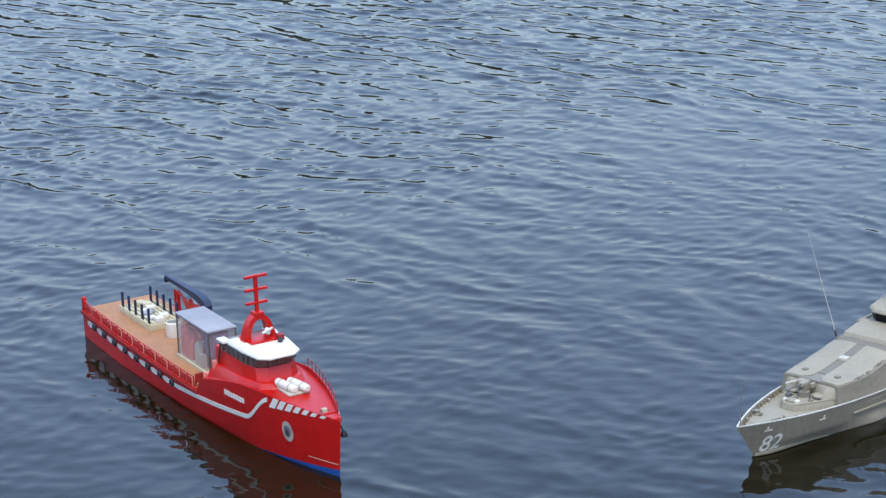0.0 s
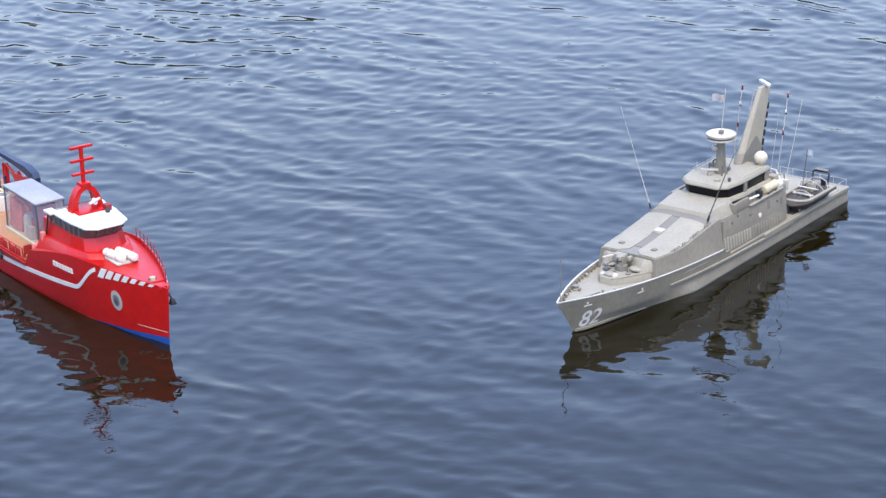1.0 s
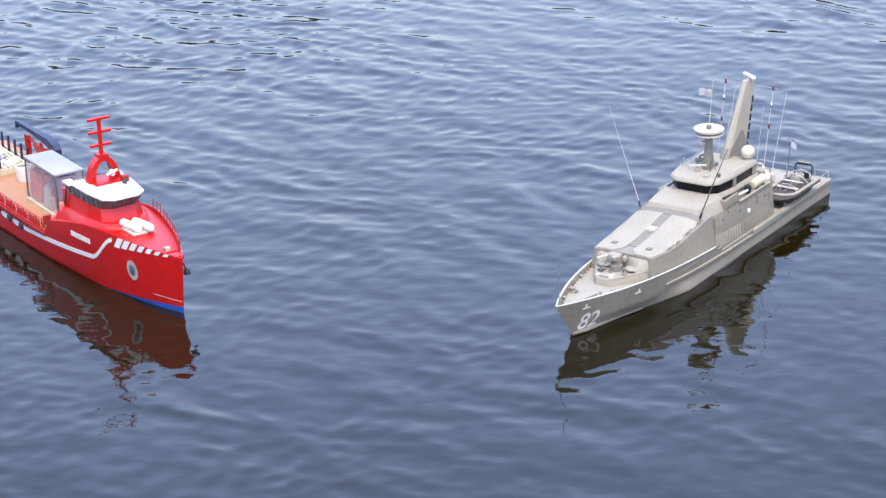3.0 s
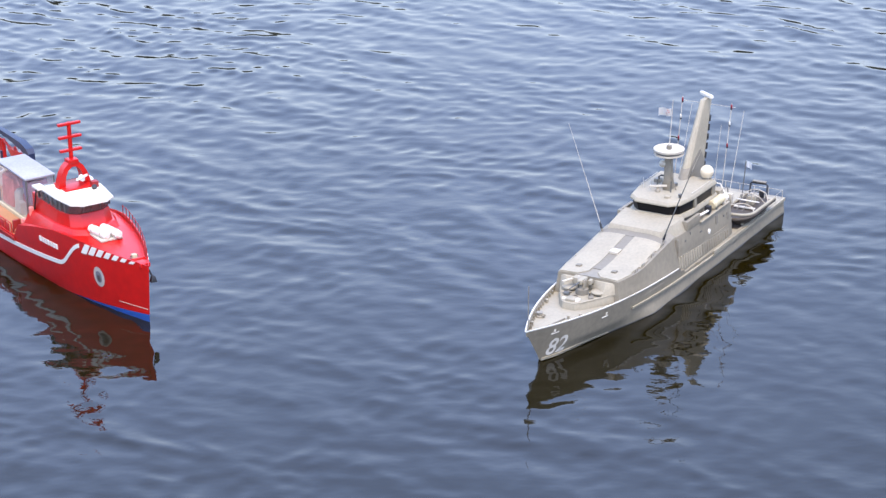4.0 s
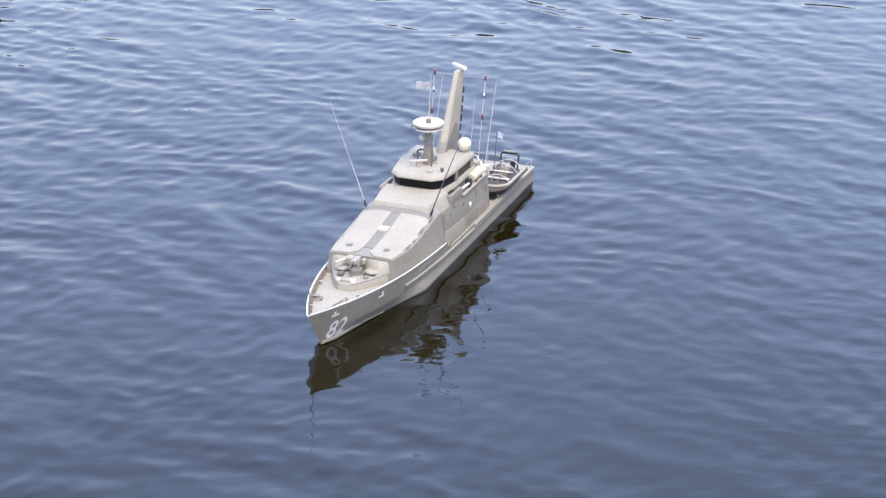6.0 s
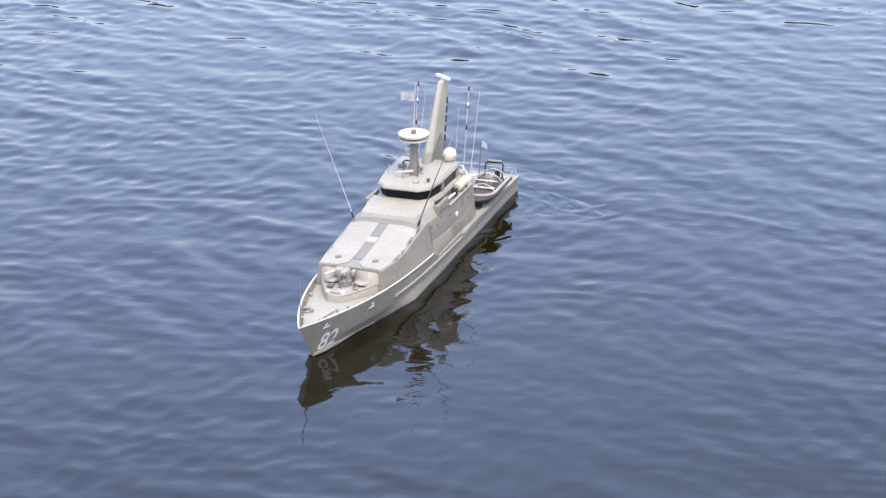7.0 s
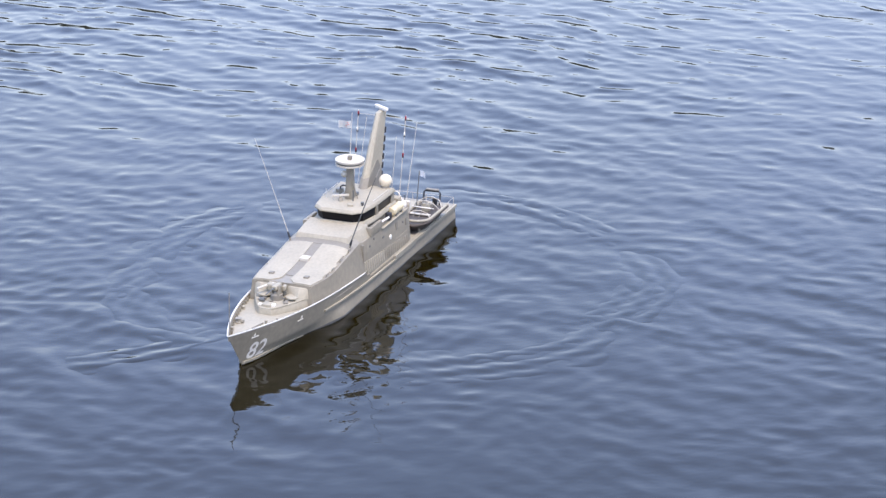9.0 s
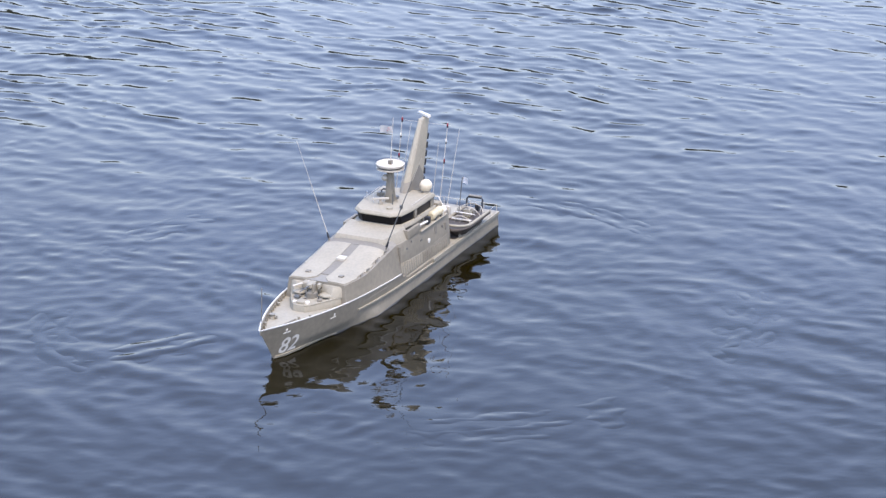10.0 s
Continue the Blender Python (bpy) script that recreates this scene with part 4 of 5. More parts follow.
def tender(boat):
    """Grey inflatable tender in its chocks on the stern deck."""
    y0, z0 = 0.078, 0.062
    w = 0.038
    line = []
    for k in range(33):
        a = -math.pi / 2 + math.pi * k / 32
        line.append((0.222 + 0.060 * math.cos(a), y0 + w * math.sin(a), z0 + 0.012 + 0.008 * math.cos(a) ** 2))
    pts = [(0.100, y0 - w, z0 + 0.011)] + line + [(0.100, y0 + w, z0 + 0.011)]
    bt = part("inflatable_tender", tube(pts, 0.0038, 12), DECK_GREY, boat, "grey inflatable tender lashed on deck")
    out = [(0.279, y0)] + [(0.222 + 0.056 * math.cos(a), y0 + w * math.sin(a)) for a in (0.5, 0.9, 1.3)] + [(0.104, y0 + w)]
    full = out + [(x, 2 * y0 - y) for x, y in reversed(out[1:])]
    keel = [(0.05 + 0.72 * x, y0 + 0.6 * (y - y0)) for x, y in full]
    part("tender_hull", prism(keel, full, z0 - 0.0185, z0 + 0.0075, 0.001), TAUPE, bt, "dark grey-brown tender bottom")
    inner = [(0.11 + 0.92 * (x - 0.11), y0 + 0.86 * (y - y0)) for x, y in full]
    part("tender_floor", prism(inner, inner, z0 + 0.001, z0 + 0.0045, 0), FLOOR_BROWN, bt, "brown tender floor")
    part("tender_side", tube([(x, y, z0 + 0.0065) for x, y, z in pts], 0.0044, 10), TAUPE, bt)
    part("tender_console", box(0.150, 0.170, y0 - 0.010, y0 + 0.010, z0 + 0.008, z0 + 0.030, 0.002), DECK_GREY, bt)
    part("tender_seat", box(0.124, 0.144, y0 - 0.009, y0 + 0.009, z0 + 0.008, z0 + 0.021, 0.002), STRIP_GREY, bt)
    part("outboard", box(0.086, 0.098, y0 - 0.006, y0 + 0.006, z0 + 0.000, z0 + 0.022, 0.003), BLACK, bt, "black outboard engine")
    part("tender_arch", tube([(0.102, 0.048, z0 + 0.004), (0.092, 0.047, z0 + 0.036), (0.092, 0.051, z0 + 0.040), (0.092, 0.089, z0 + 0.041), (0.092, 0.093, z0 + 0.037), (0.102, 0.094, z0 + 0.004)], 0.0026, 8), BLACK, bt, "black roll bar arch")
    part("arch_shelf", box(0.084, 0.096, 0.052, 0.088, z0 + 0.043, z0 + 0.0455, 0.001), STRIP_GREY, bt)
    for x, top, lean, mat in ((0.132, 0.034, -0.010, PALE), (0.152, 0.038, 0.012, PALE), (0.222, 0.024, -0.012, PALE)):
        part("tender_hoop", tube([(x, y0 - 0.034, z0 + 0.012), (x + 0.4 * lean, y0 - 0.030, z0 + 0.72 * top), (x + lean, y0 - 0.010, z0 + 0.96 * top), (x + 1.2 * lean, y0 + 0.004, z0 + top), (x + lean, y0 + 0.024, z0 + 0.8 * top), (x, y0 + 0.034, z0 + 0.012)], 0.0011, 6), mat, bt)
    for y in (-0.012, 0.012):
        part("tender_lashing", tube([(0.235, y0 + 0.6 * y, z0 + 0.014), (0.185, y0 + y, z0 + 0.030), (0.135, y0 - y, z0 + 0.037), (0.100, y0 + y, z0 + 0.022)], 0.0009, 6), STRIP_GREY, bt)
    part("tender_thwart", box(0.196, 0.206, y0 - 0.028, y0 + 0.028, z0 + 0.010, z0 + 0.013, 0.001), PALE, bt)
    part("tender_ring", tube([(0.178 + 0.026 * math.cos(a), y0 + 0.027 * math.sin(a), z0 + 0.022 + 0.010 * math.cos(a)) for a in [2 * math.pi * k / 24 for k in range(25)]], 0.0015, 6), WHITE, bt, "white hoop over the tender")
    for x in (0.135, 0.205):
        part("chock", box(x - 0.004, x + 0.004, y0 - 0.018, y0 + 0.018, 0.0405, z0 - 0.012, 0.001), GREY, bt)
    # brown sheet stands in for the shade on the deck behind the superstructure
    part("deck_shade", box(0.215, 0.302, 0.040, 0.094, 0.0412, 0.0435, 0.0005), TAUPE, boat, "dark brown sheet for the shade on the deck")
    for y in (0.024, 0.092):
        part("tender_cradle", box(0.10, 0.25, y - 0.002, y + 0.002, 0.0405, 0.052, 0.0008), GREY, boat)


# ---- the red supply boat ----
def red_top(x):
    """Upper edge of the hull's plating: low aft, rising to the forecastle."""
    if x < 0.735:
        return 0.078
    if x < 1.0:
        t, u = min(1.0, (x - 0.735) / 0.028), (x - 0.735) / 0.265
        return 0.078 + 0.032 * t * t * (3 - 2 * t) + 0.032 * u * (2 - u)
    return 0.142 - 0.012 * ((x - 1.0) / 0.26) ** 2


def red_boot(x):
    """Upper edge of the blue bottom, which shows at the bow alone."""
    return -0.008 + 0.025 * max(0, (x - 0.82) / 0.43) ** 1.2


RED_HULL = Hull(
    middle=0.50,
    stem=lambda z: 1.247 + 0.11 * z,
    breadth=lambda x, z: (mix3(mix3(0.111, 0.102, (x - 0.25) / 0.45), 0.111, z / 0.045) + mix3(0, 0.005, (z - 0.045) / 0.055) + min(0.0, z)) * (1 - 0.10 * max(0, (0.4 - x) / 0.4) ** 2),
    power=lambda z: mix3(2.75, 3.1, z / 0.13),
    sheer=red_top, bottom=-0.04)


def supply_boat():
    boat = thing("supply_boat", "red model supply ship with white wheelhouse roof, floating on the lake", "model boat")
    h = RED_HULL
    hull = part("hull", h.solid(red_boot, red_top, 90, 10), RED, boat, "glossy red hull")
    part("boot_top", h.solid(lambda x: -0.045, lambda x: red_boot(x) - 0.0004, 90, 4), BLUE, hull, "blue underwater hull")
    # forecastle bulwark
    edge = lambda x: red_top(x) + 0.012 * max(0.05, min(1.0, (x - 0.80) / 0.14))
    for side in (1, -1):
        part("bulwark", h.wall(0.80, 1.258, lambda x: red_top(x) - 0.001, edge, 0.003, side, 36), RED, hull)
        part("rub_rail", h.band(0.0, 0.735, lambda x: 0.0655, lambda x: 0.0735, 0.0045, side, 20), RED_DARK, hull, "dark rubbing rail")
        part("white_stripe", h.band(0.60, 1.045, lambda x: red_stripe(x) - 0.0055, lambda x: red_stripe(x) + 0.0055, 0.0012, side, 60), WHITE, hull, "white painted stripe")
        for k in range(8):
            x = 0.035 + 0.0715 * k
            bulge = lambda q: math.sqrt(max(0.0, 1 - ((q - x - 0.023) / 0.0232) ** 2))
            part("white_dash", h.band(x, x + 0.046, lambda q: 0.0510 - 0.0095 * bulge(q), lambda q: 0.0520 + 0.0045 * bulge(q), 0.0014, side, 12), WHITE, hull)
            part("tyre_fender", lathe([(0.0035, -0.003), (0.008, -0.004), (0.0105, 0), (0.008, 0.004), (0.0035, 0.003), (0.0035, -0.003)], (x + 0.0590, side * (h.side(x + 0.0590, 0.05) + 0.003), 0.0530), 14, (90, 0, 0)), BLACK, hull, "black tyre fender")
        for k in range(7):
            x = 1.052 + 0.0258 * k
            w = 0.0185 - 0.0010 * k
            hgt = 0.025 - 0.0031 * k
            b = bmesh.new()
            lean = 0.016 - 0.0015 * k
            rows = []
            for i in range(5):
                q = []
                for z, dx in ((edge(x) - 0.003 - hgt, 0.0), (edge(x) - 0.003, lean)):
                    xx = x + w * i / 4 + dx
                    q.append((xx, z))
                rows.append([b.verts.new((xx, side * (h.side(xx, z) + d), z)) for (xx, z), d in ((q[0], -0.001), (q[0], 0.0013), (q[1], 0.0013), (q[1], -0.001))])
            for a, c in zip(rows, rows[1:]):
                for j in range(4):
                    b.faces.new((a[j], a[(j + 1) % 4], c[(j + 1) % 4], c[j]))
            b.faces.new(rows[0])
            b.faces.new(rows[-1])
            part("bow_dash", b, WHITE, hull)
    # starboard badge and name bars
    s = -1
    for name, r1, mat, d, rise in (("badge_ring", 1.0, WHITE, 0.0012, 0), ("badge_centre", 0.58, SILVER, 0.0020, 0), ("badge_crest", 0.34, BADGE, 0.0026, -0.004)):
        b = bmesh.new()
        ring = []
        for k in range(28):
            a = 2 * math.pi * k / 28
            x, z = 1.105 + 0.0175 * r1 * math.cos(a), 0.078 + rise + 0.0255 * r1 * math.sin(a)
            ring.append(b.verts.new((x, s * (h.side(x, z) + d), z)))
        mid = b.verts.new((1.105, s * (h.side(1.105, 0.078 + rise) + d), 0.078 + rise))
        for k in range(28):
            b.faces.new((ring[k], ring[(k + 1) % 28], mid))
        bmesh.ops.solidify(b, geom=b.faces[:], thickness=0.0006)
        part(name, b, mat, hull, "round grey and white badge")
    x = 0.876
    for w in (0.008, 0.010, 0.007, 0.009, 0.008, 0.010, 0.008):
        part("name_bar", h.band(x, x + w, lambda q: 0.109 - 0.02 * (q - 0.862), lambda q: 0.1215 - 0.02 * (q - 0.862), 0.0012, s, 3), WHITE, hull, "white lettering bar")
        x += w + 0.0034
    part("draught_line", h.band(1.16, 1.246, lambda q: 0.0300, lambda q: 0.0310, 0.0008, s, 6), PALE, hull, "thin pale painted line")
    # decks
    half = [(x, h.side(x, 0.078) - 0.004) for x in [0.74 - 0.037 * k for k in range(21)]]
    half[-1] = (0.003, half[-1][1])
    part("work_deck", prism(mirrored(half), mirrored(half), 0.070, 0.0795, 0), WOOD, boat, "tan wooden working deck")
    half = [(x, max(0.0, h.side(x, red_top(x)) - 0.0045)) for x in [1.25 - 0.025 * k for k in range(16)]]
    part("foredeck", prism(mirrored(half), mirrored(half), lambda x, y: red_top(x) - 0.003, lambda x, y: red_top(x) + 0.0015, 0), RED, boat, "red foredeck")
    # rails round the work deck
    for side in (-1,):
        yy = lambda x: side * (h.side(x, 0.078) - 0.003)
        rail = part("deck_rail", tube([(x, yy(x), 0.1035) for x in [0.006 + 0.0707 * k for k in range(11)]], 0.0017, 6), RED, boat, "red deck rail")
        part("mid_rail", tube([(x, yy(x), 0.0915) for x in [0.006 + 0.0707 * k for k in range(11)]], 0.0011, 6), RED, rail)
        for k in range(21):
            x = 0.006 + 0.0354 * k
            part("rail_post", box(x - 0.0016, x + 0.0016, yy(x) - 0.0012, yy(x) + 0.0012, 0.077, 0.1035, 0.0003), RED, rail)
        for k in range(20):
            x = 0.006 + 0.0354 * k
            part("rail_panel", box(x + 0.003, x + 0.0295 - 0.006 * (k % 2), yy(x + 0.015) - 0.0006, yy(x + 0.015) + 0.0006, 0.080, 0.0985, 0.0003), RED, rail)
    for y in (-0.098,):
        part("stern_bitt", box(0.002, 0.014, y - 0.005, y + 0.005, 0.078, 0.112, 0.001), RED, boat)
    # stepped forward end of the deck
    part("deck_step", box(0.70, 0.742, -0.104, 0.104, 0.0785, 0.089, 0.001), WOOD, boat)
    part("ladder", box(0.716, 0.722, -0.106, -0.086, 0.08, 0.112, 0.0005), RED_DARK, boat)

    # glazed deck cabin
    x0, x1, y0, y1, z0, z1 = 0.497, 0.679, -0.047, 0.027, 0.0795, 0.191
    cabin = part("deck_cabin", box(x0 - 0.004, x1 + 0.003, y0 - 0.003, y1 + 0.003, z1, z1 + 0.005, 0.001), SILVER, boat, "clear plastic cabin with a silver roof")
    part("cabin_floor", box(x0, x1, y0, y1, z0 - 0.0005, z0 + 0.006, 0.0005), PALE_WOOD, cabin)
    part("cabin_sill", box(x0 - 0.002, x1 + 0.002, y0 - 0.006, y0 - 0.001, z0 - 0.0005, z0 + 0.008, 0.0005), PALE_WOOD, cabin)
    for x in (x0, x1):
        for y in (y0, y1):
            part("cabin_post", box(x - 0.0018, x + 0.0018, y - 0.0018, y + 0.0018, z0, z1, 0.0003), DARK_GREY, cabin)
    for a in ((x0, x1, y0 - 0.0006, y0 + 0.0006), (x0, x1, y1 - 0.0006, y1 + 0.0006), (x0 - 0.0006, x0 + 0.0006, y0, y1), (x1 - 0.0006, x1 + 0.0006, y0, y1)):
        part("cabin_pane", box(*a, z0 + 0.007, z1 - 0.0005, 0), PERSPEX, cabin, "hazy clear plastic pane")
    part("cabin_engine", box(0.510, 0.568, -0.044, 0.004, 0.085, 0.166, 0.010, (0, 6, 8)), RUST, cabin, "faded red cabin gear")
    part("cabin_bag", box(0.634, 0.674, -0.040, 0.016, 0.122, 0.184, 0.010, (6, 0, 0)), PURPLE, cabin, "purple cabin gear")
    part("cabin_battery", box(0.60, 0.655, -0.032, 0.014, 0.085, 0.135, 0.004), RED_DARK, cabin)
    part("cabin_tank", lathe([(0.016, 0), (0.016, 0.05), (0.010, 0.058), (0, 0.058)], (0.596, -0.030, 0.085), 16), PALE, cabin)
    part("cabin_crate", box(0.580, 0.632, -0.044, -0.010, 0.085, 0.118, 0.003, (0, 0, -6)), PALE, cabin, "pale crate in the cabin")
    part("cabin_hose", tube([(0.515, -0.030, 0.165), (0.545, -0.040, 0.178), (0.590, -0.036, 0.172), (0.625, -0.042, 0.160)], 0.003, 8), RUST, cabin)
    # pallet rack with stakes
    rack = part("pallet", box(0.092, 0.284, -0.028, 0.058, 0.0795, 0.088, 0.001), PALE_WOOD, boat, "pale wooden pallet with black stakes")
    for k in range(7):
        part("plank", box(0.094, 0.282, -0.026 + 0.0120 * k, -0.0175 + 0.0120 * k, 0.088, 0.0945, 0.001), PALE_WOOD, rack)
    for k in range(5):
        x = 0.102 + 0.042 * k
        for y in (-0.0260, 0.055):
            part("stake", box(x - 0.0028, x + 0.0028, y - 0.0028, y + 0.0028, 0.085, 0.138, 0.0006), NAVY, rack, "dark upright stake")
    for y in (-0.0305, 0.0605):
        part("crate_side", box(0.090, 0.286, y - 0.0016, y + 0.0016, 0.0795, 0.0985, 0.0006), PALE_WOOD, rack, "pale low crate side")
    for x in (0.091, 0.285):
        part("crate_end", box(x - 0.0016, x + 0.0016, -0.029, 0.059, 0.0795, 0.0970, 0.0006), PALE_WOOD, rack)
    rng = random.Random(5)
    for k in range(9):
        x, y = 0.11 + 0.019 * k, rng.uniform(-0.008, 0.038)
        part("bundle", box(x - 0.012, x + 0.012, y - 0.012, y + 0.012, 0.0945, 0.100 + rng.random() * 0.007, 0.002, (0, 0, rng.uniform(-25, 25))), rng.choice((CREAM, WHITE, PALE_WOOD, SILVER)), rack)
    bin_ = part("white_tub", lathe([(0.018, 0), (0.020, 0.004), (0.0205, 0.040), (0.018, 0.042), (0.017, 0.036), (0, 0.036)], (0.357, 0.004, 0.0795), 22), WHITE, boat, "white tub on the deck")
    part("tub_lid", lathe([(0.0170, 0), (0.0165, 0.003), (0.012, 0.004), (0, 0.004)], (0.357, 0.004, 0.1165), 20), STRIP_GREY, bin_)
    # crane along the port side
    crane = part("deck_crane", box(0.375, 0.420, 0.064, 0.096, 0.0795, 0.125, 0.003), RED, boat, "red deck crane with a navy boom")
    part("crane_head", prism([(0.418, 0.068), (0.378, 0.068), (0.378, 0.090), (0.418, 0.090)], [(0.410, 0.072), (0.380, 0.072), (0.380, 0.086), (0.410, 0.086)], 0.120, 0.172, 0.002), NAVY, crane)
    ring = lambda x, w, z, d: [(x, 0.079 - w, z - d), (x, 0.079 + w, z - d), (x, 0.079 + w, z), (x, 0.079 - w, z)]
    part("boom", loft([ring(0.160, 0.006, 0.181, 0.009), ring(0.28, 0.008, 0.183, 0.013), ring(0.368, 0.010, 0.184, 0.020), ring(0.408, 0.010, 0.176, 0.026), ring(0.418, 0.009, 0.164, 0.030)]), NAVY, crane, "navy blue crane boom")
    part("boom_tip", box(0.156, 0.165, 0.073, 0.085, 0.161, 0.176, 0.001), NAVY, crane)
    part("boom_ram", tube([(0.385, 0.079, 0.115), (0.31, 0.079, 0.168)], 0.003, 10), STEEL, crane)
    for xa, xb in ((0.262, 0.300), (0.36, 0.300)):
        part("crane_brace", tube([(xa, 0.082, 0.080), (xb, 0.082, 0.150)], 0.0038, 8), RED, crane)
    part("crane_panel", prism([(0.405, 0.076), (0.300, 0.076), (0.300, 0.088), (0.405, 0.088)], [(0.405, 0.076), (0.255, 0.076), (0.255, 0.088), (0.405, 0.088)], 0.105, lambda x, y: 0.140 + 0.10 * (x - 0.255), 0.002), RED, crane)
    part("crane_post", box(0.222, 0.229, 0.075, 0.085, 0.079, 0.155, 0.001), RED, crane)
    part("crane_tie", tube([(0.226, 0.080, 0.152), (0.285, 0.080, 0.138), (0.380, 0.080, 0.128)], 0.0035, 8), RED, crane)
    part("crane_rest", tube([(0.205, 0.08, 0.08), (0.205, 0.08, 0.152)], 0.003, 8), RED, crane)

    # wheelhouse
    zt = red_top(0.9)
    foot = mirrored([(0.985, 0.030), (0.965, 0.058), (0.90, 0.072), (0.775, 0.074)])
    sill = mirrored([(0.960, 0.030), (0.944, 0.052), (0.90, 0.061), (0.785, 0.063)])
    wh = part("wheelhouse", prism(foot, sill, zt - 0.012, 0.1835, 0.0025), RED, boat, "red wheelhouse with dark windows")
    head = mirrored([(0.970, 0.032), (0.954, 0.056), (0.90, 0.064), (0.785, 0.065)])
    part("window_band", prism([(x * 0.997, y * 0.985) for x, y in sill], [(x * 0.997, y * 0.985) for x, y in head], 0.183, 0.211, 0.0004), HOUSE_GLASS, wh, "dark wheelhouse glazing")
    over = mirrored([(0.986, 0.032), (0.966, 0.056), (0.90, 0.065), (0.822, 0.066)])
    rt = mirrored([(0.972, 0.028), (0.955, 0.049), (0.90, 0.058), (0.828, 0.060)])
    part("wheelhouse_roof", prism(over, rt, 0.2145, 0.2235, 0.001, prism(over, over, 0.2105, 0.2147, 0.0008)), WHITE, wh, "white wheelhouse roof")
    for side in (1, -1):
        for k in range(5):
            x = 0.795 + 0.026 * k
            part("window_mullion", box(x - 0.0017, x + 0.0017, side * 0.0630 - 0.0012, side * 0.0630 + 0.0012, 0.186, 0.212, 0.0003), DARK_GREY, wh)
        for u in (0.25, 0.7):
            x, y = mix3(0.947, 0.905, u), mix3(0.0555, 0.0635, u)
            part("window_mullion", box(x - 0.0017, x + 0.0017, side * y - 0.0016, side * y + 0.0016, 0.186, 0.212, 0.0003), DARK_GREY, wh)
        part("roof_flap", box(0.786, 0.822, side * 0.062 - 0.014, side * 0.062 + 0.008, 0.2115, 0.2175, 0.001), WHITE, wh)
    for y in (-0.022, 0.0, 0.022):
        part("window_mullion", box(0.9620, 0.9660, y - 0.0016, y + 0.0016, 0.186, 0.212, 0.0003, (0, 24, 0)), DARK_GREY, wh)
    part("house_back", box(0.745, 0.790, -0.060, 0.060, 0.079, 0.185, 0.002), RED, wh)
    for y in (-0.070, -0.02, 0.03):
        part("roof_stay", tube([(0.778, y, 0.150), (0.800, y, 0.213)], 0.0022, 8), BLACK, wh)
    low = mirrored([(1.010, 0.028), (0.985, 0.060), (0.91, 0.087), (0.762, 0.097)])
    high = mirrored([(0.985, 0.030), (0.965, 0.058), (0.90, 0.073), (0.766, 0.078)])
    part("house_trunk", prism(low, high, lambda x, y: red_top(x) - 0.004, lambda x, y: 0.150 + 0.004 * min(1.0, (x - 0.76) / 0.1), 0.002), RED, wh, "sloping red house side")
    for x, y, w, z1, turn, mat in ((0.752, -0.086, 0.009, 0.122, 12, RUST), (0.776, -0.078, 0.007, 0.158, -10, RUST), (0.758, -0.068, 0.006, 0.146, 25, PALE)):
        part("house_locker", box(x - w, x + w, y - w * 0.8, y + w * 0.8, 0.108, z1, 0.002, (0, 0, turn)), mat, wh)
    part("back_stair", box(0.70, 0.750, -0.040, -0.005, 0.085, 0.118, 0.001), RED, wh)

    # lattice mast
    mast = part("signal_mast", tube([(0.862, 0, 0.285), (0.862, 0, 0.382)], 0.0052, 12), RED, boat, "red signal mast with three yards")
    for z, w in ((0.3785, 0.029), (0.346, 0.029), (0.313, 0.028)):
        part("yard", box(0.857, 0.867, -w, w, z - 0.003, z + 0.003, 0.001), RED, mast)
    # flared plate arch that carries the mast
    line = [(-0.0335, 0.2225, 0.019), (-0.0315, 0.238, 0.015), (-0.027, 0.255, 0.0125), (-0.019, 0.270, 0.012), (-0.009, 0.2785, 0.013), (0.0, 0.2805, 0.0135)]
    line += [(-y, z, w) for y, z, w in reversed(line[:-1])]
    rings = []
    for i, (y, z, w) in enumerate(line):
        p, q = line[max(i - 1, 0)], line[min(i + 1, len(line) - 1)]
        dy, dz = q[0] - p[0], q[1] - p[1]
        k = w / 2 / math.hypot(dy, dz)
        rings.append([(0.862 + dx, y + f * dz * k, z - f * dy * k) for dx, f in ((-0.012, -1), (0.012, -1), (0.012, 1), (-0.012, 1))])
    part("mast_arch", loft(rings), RED, mast, "red plate arch under the mast")
    for sy in (-0.030, 0.030):
        part("mast_leg", tube([(0.838, sy, 0.2225), (0.846, 0.9 * sy, 0.246), (0.856, 0.55 * sy, 0.272)], 0.0045, 8), RED, mast)
    part("mast_table", box(0.848, 0.876, -0.013, 0.013, 0.281, 0.2915, 0.003), RED, mast)
    part("mast_deck", box(0.830, 0.900, -0.037, 0.037, 0.2225, 0.2275, 0.001), RED, mast)
    part("mast_dish", lathe([(0, 0), (0.006, 0.002), (0.009, 0.006), (0.008, 0.006), (0, 0.003)], (0.884, 0.010, 0.244), 18, (0, 60, 20)), WHITE, mast)
    part("scanner_bar", box(0.8925, 0.8985, -0.012, 0.030, 0.248, 0.253, 0.001, (0, 0, 30)), WHITE, mast)
    part("mast_box", box(0.890, 0.910, 0.030, 0.046, 0.2235, 0.238, 0.002), RED_DARK, mast)
    part("searchlight", lathe([(0.004, 0), (0.006, 0.003), (0.006, 0.009), (0, 0.010)], (0.915, 0.030, 0.2235), 14, (0, 30, 0)), BLACK, mast)

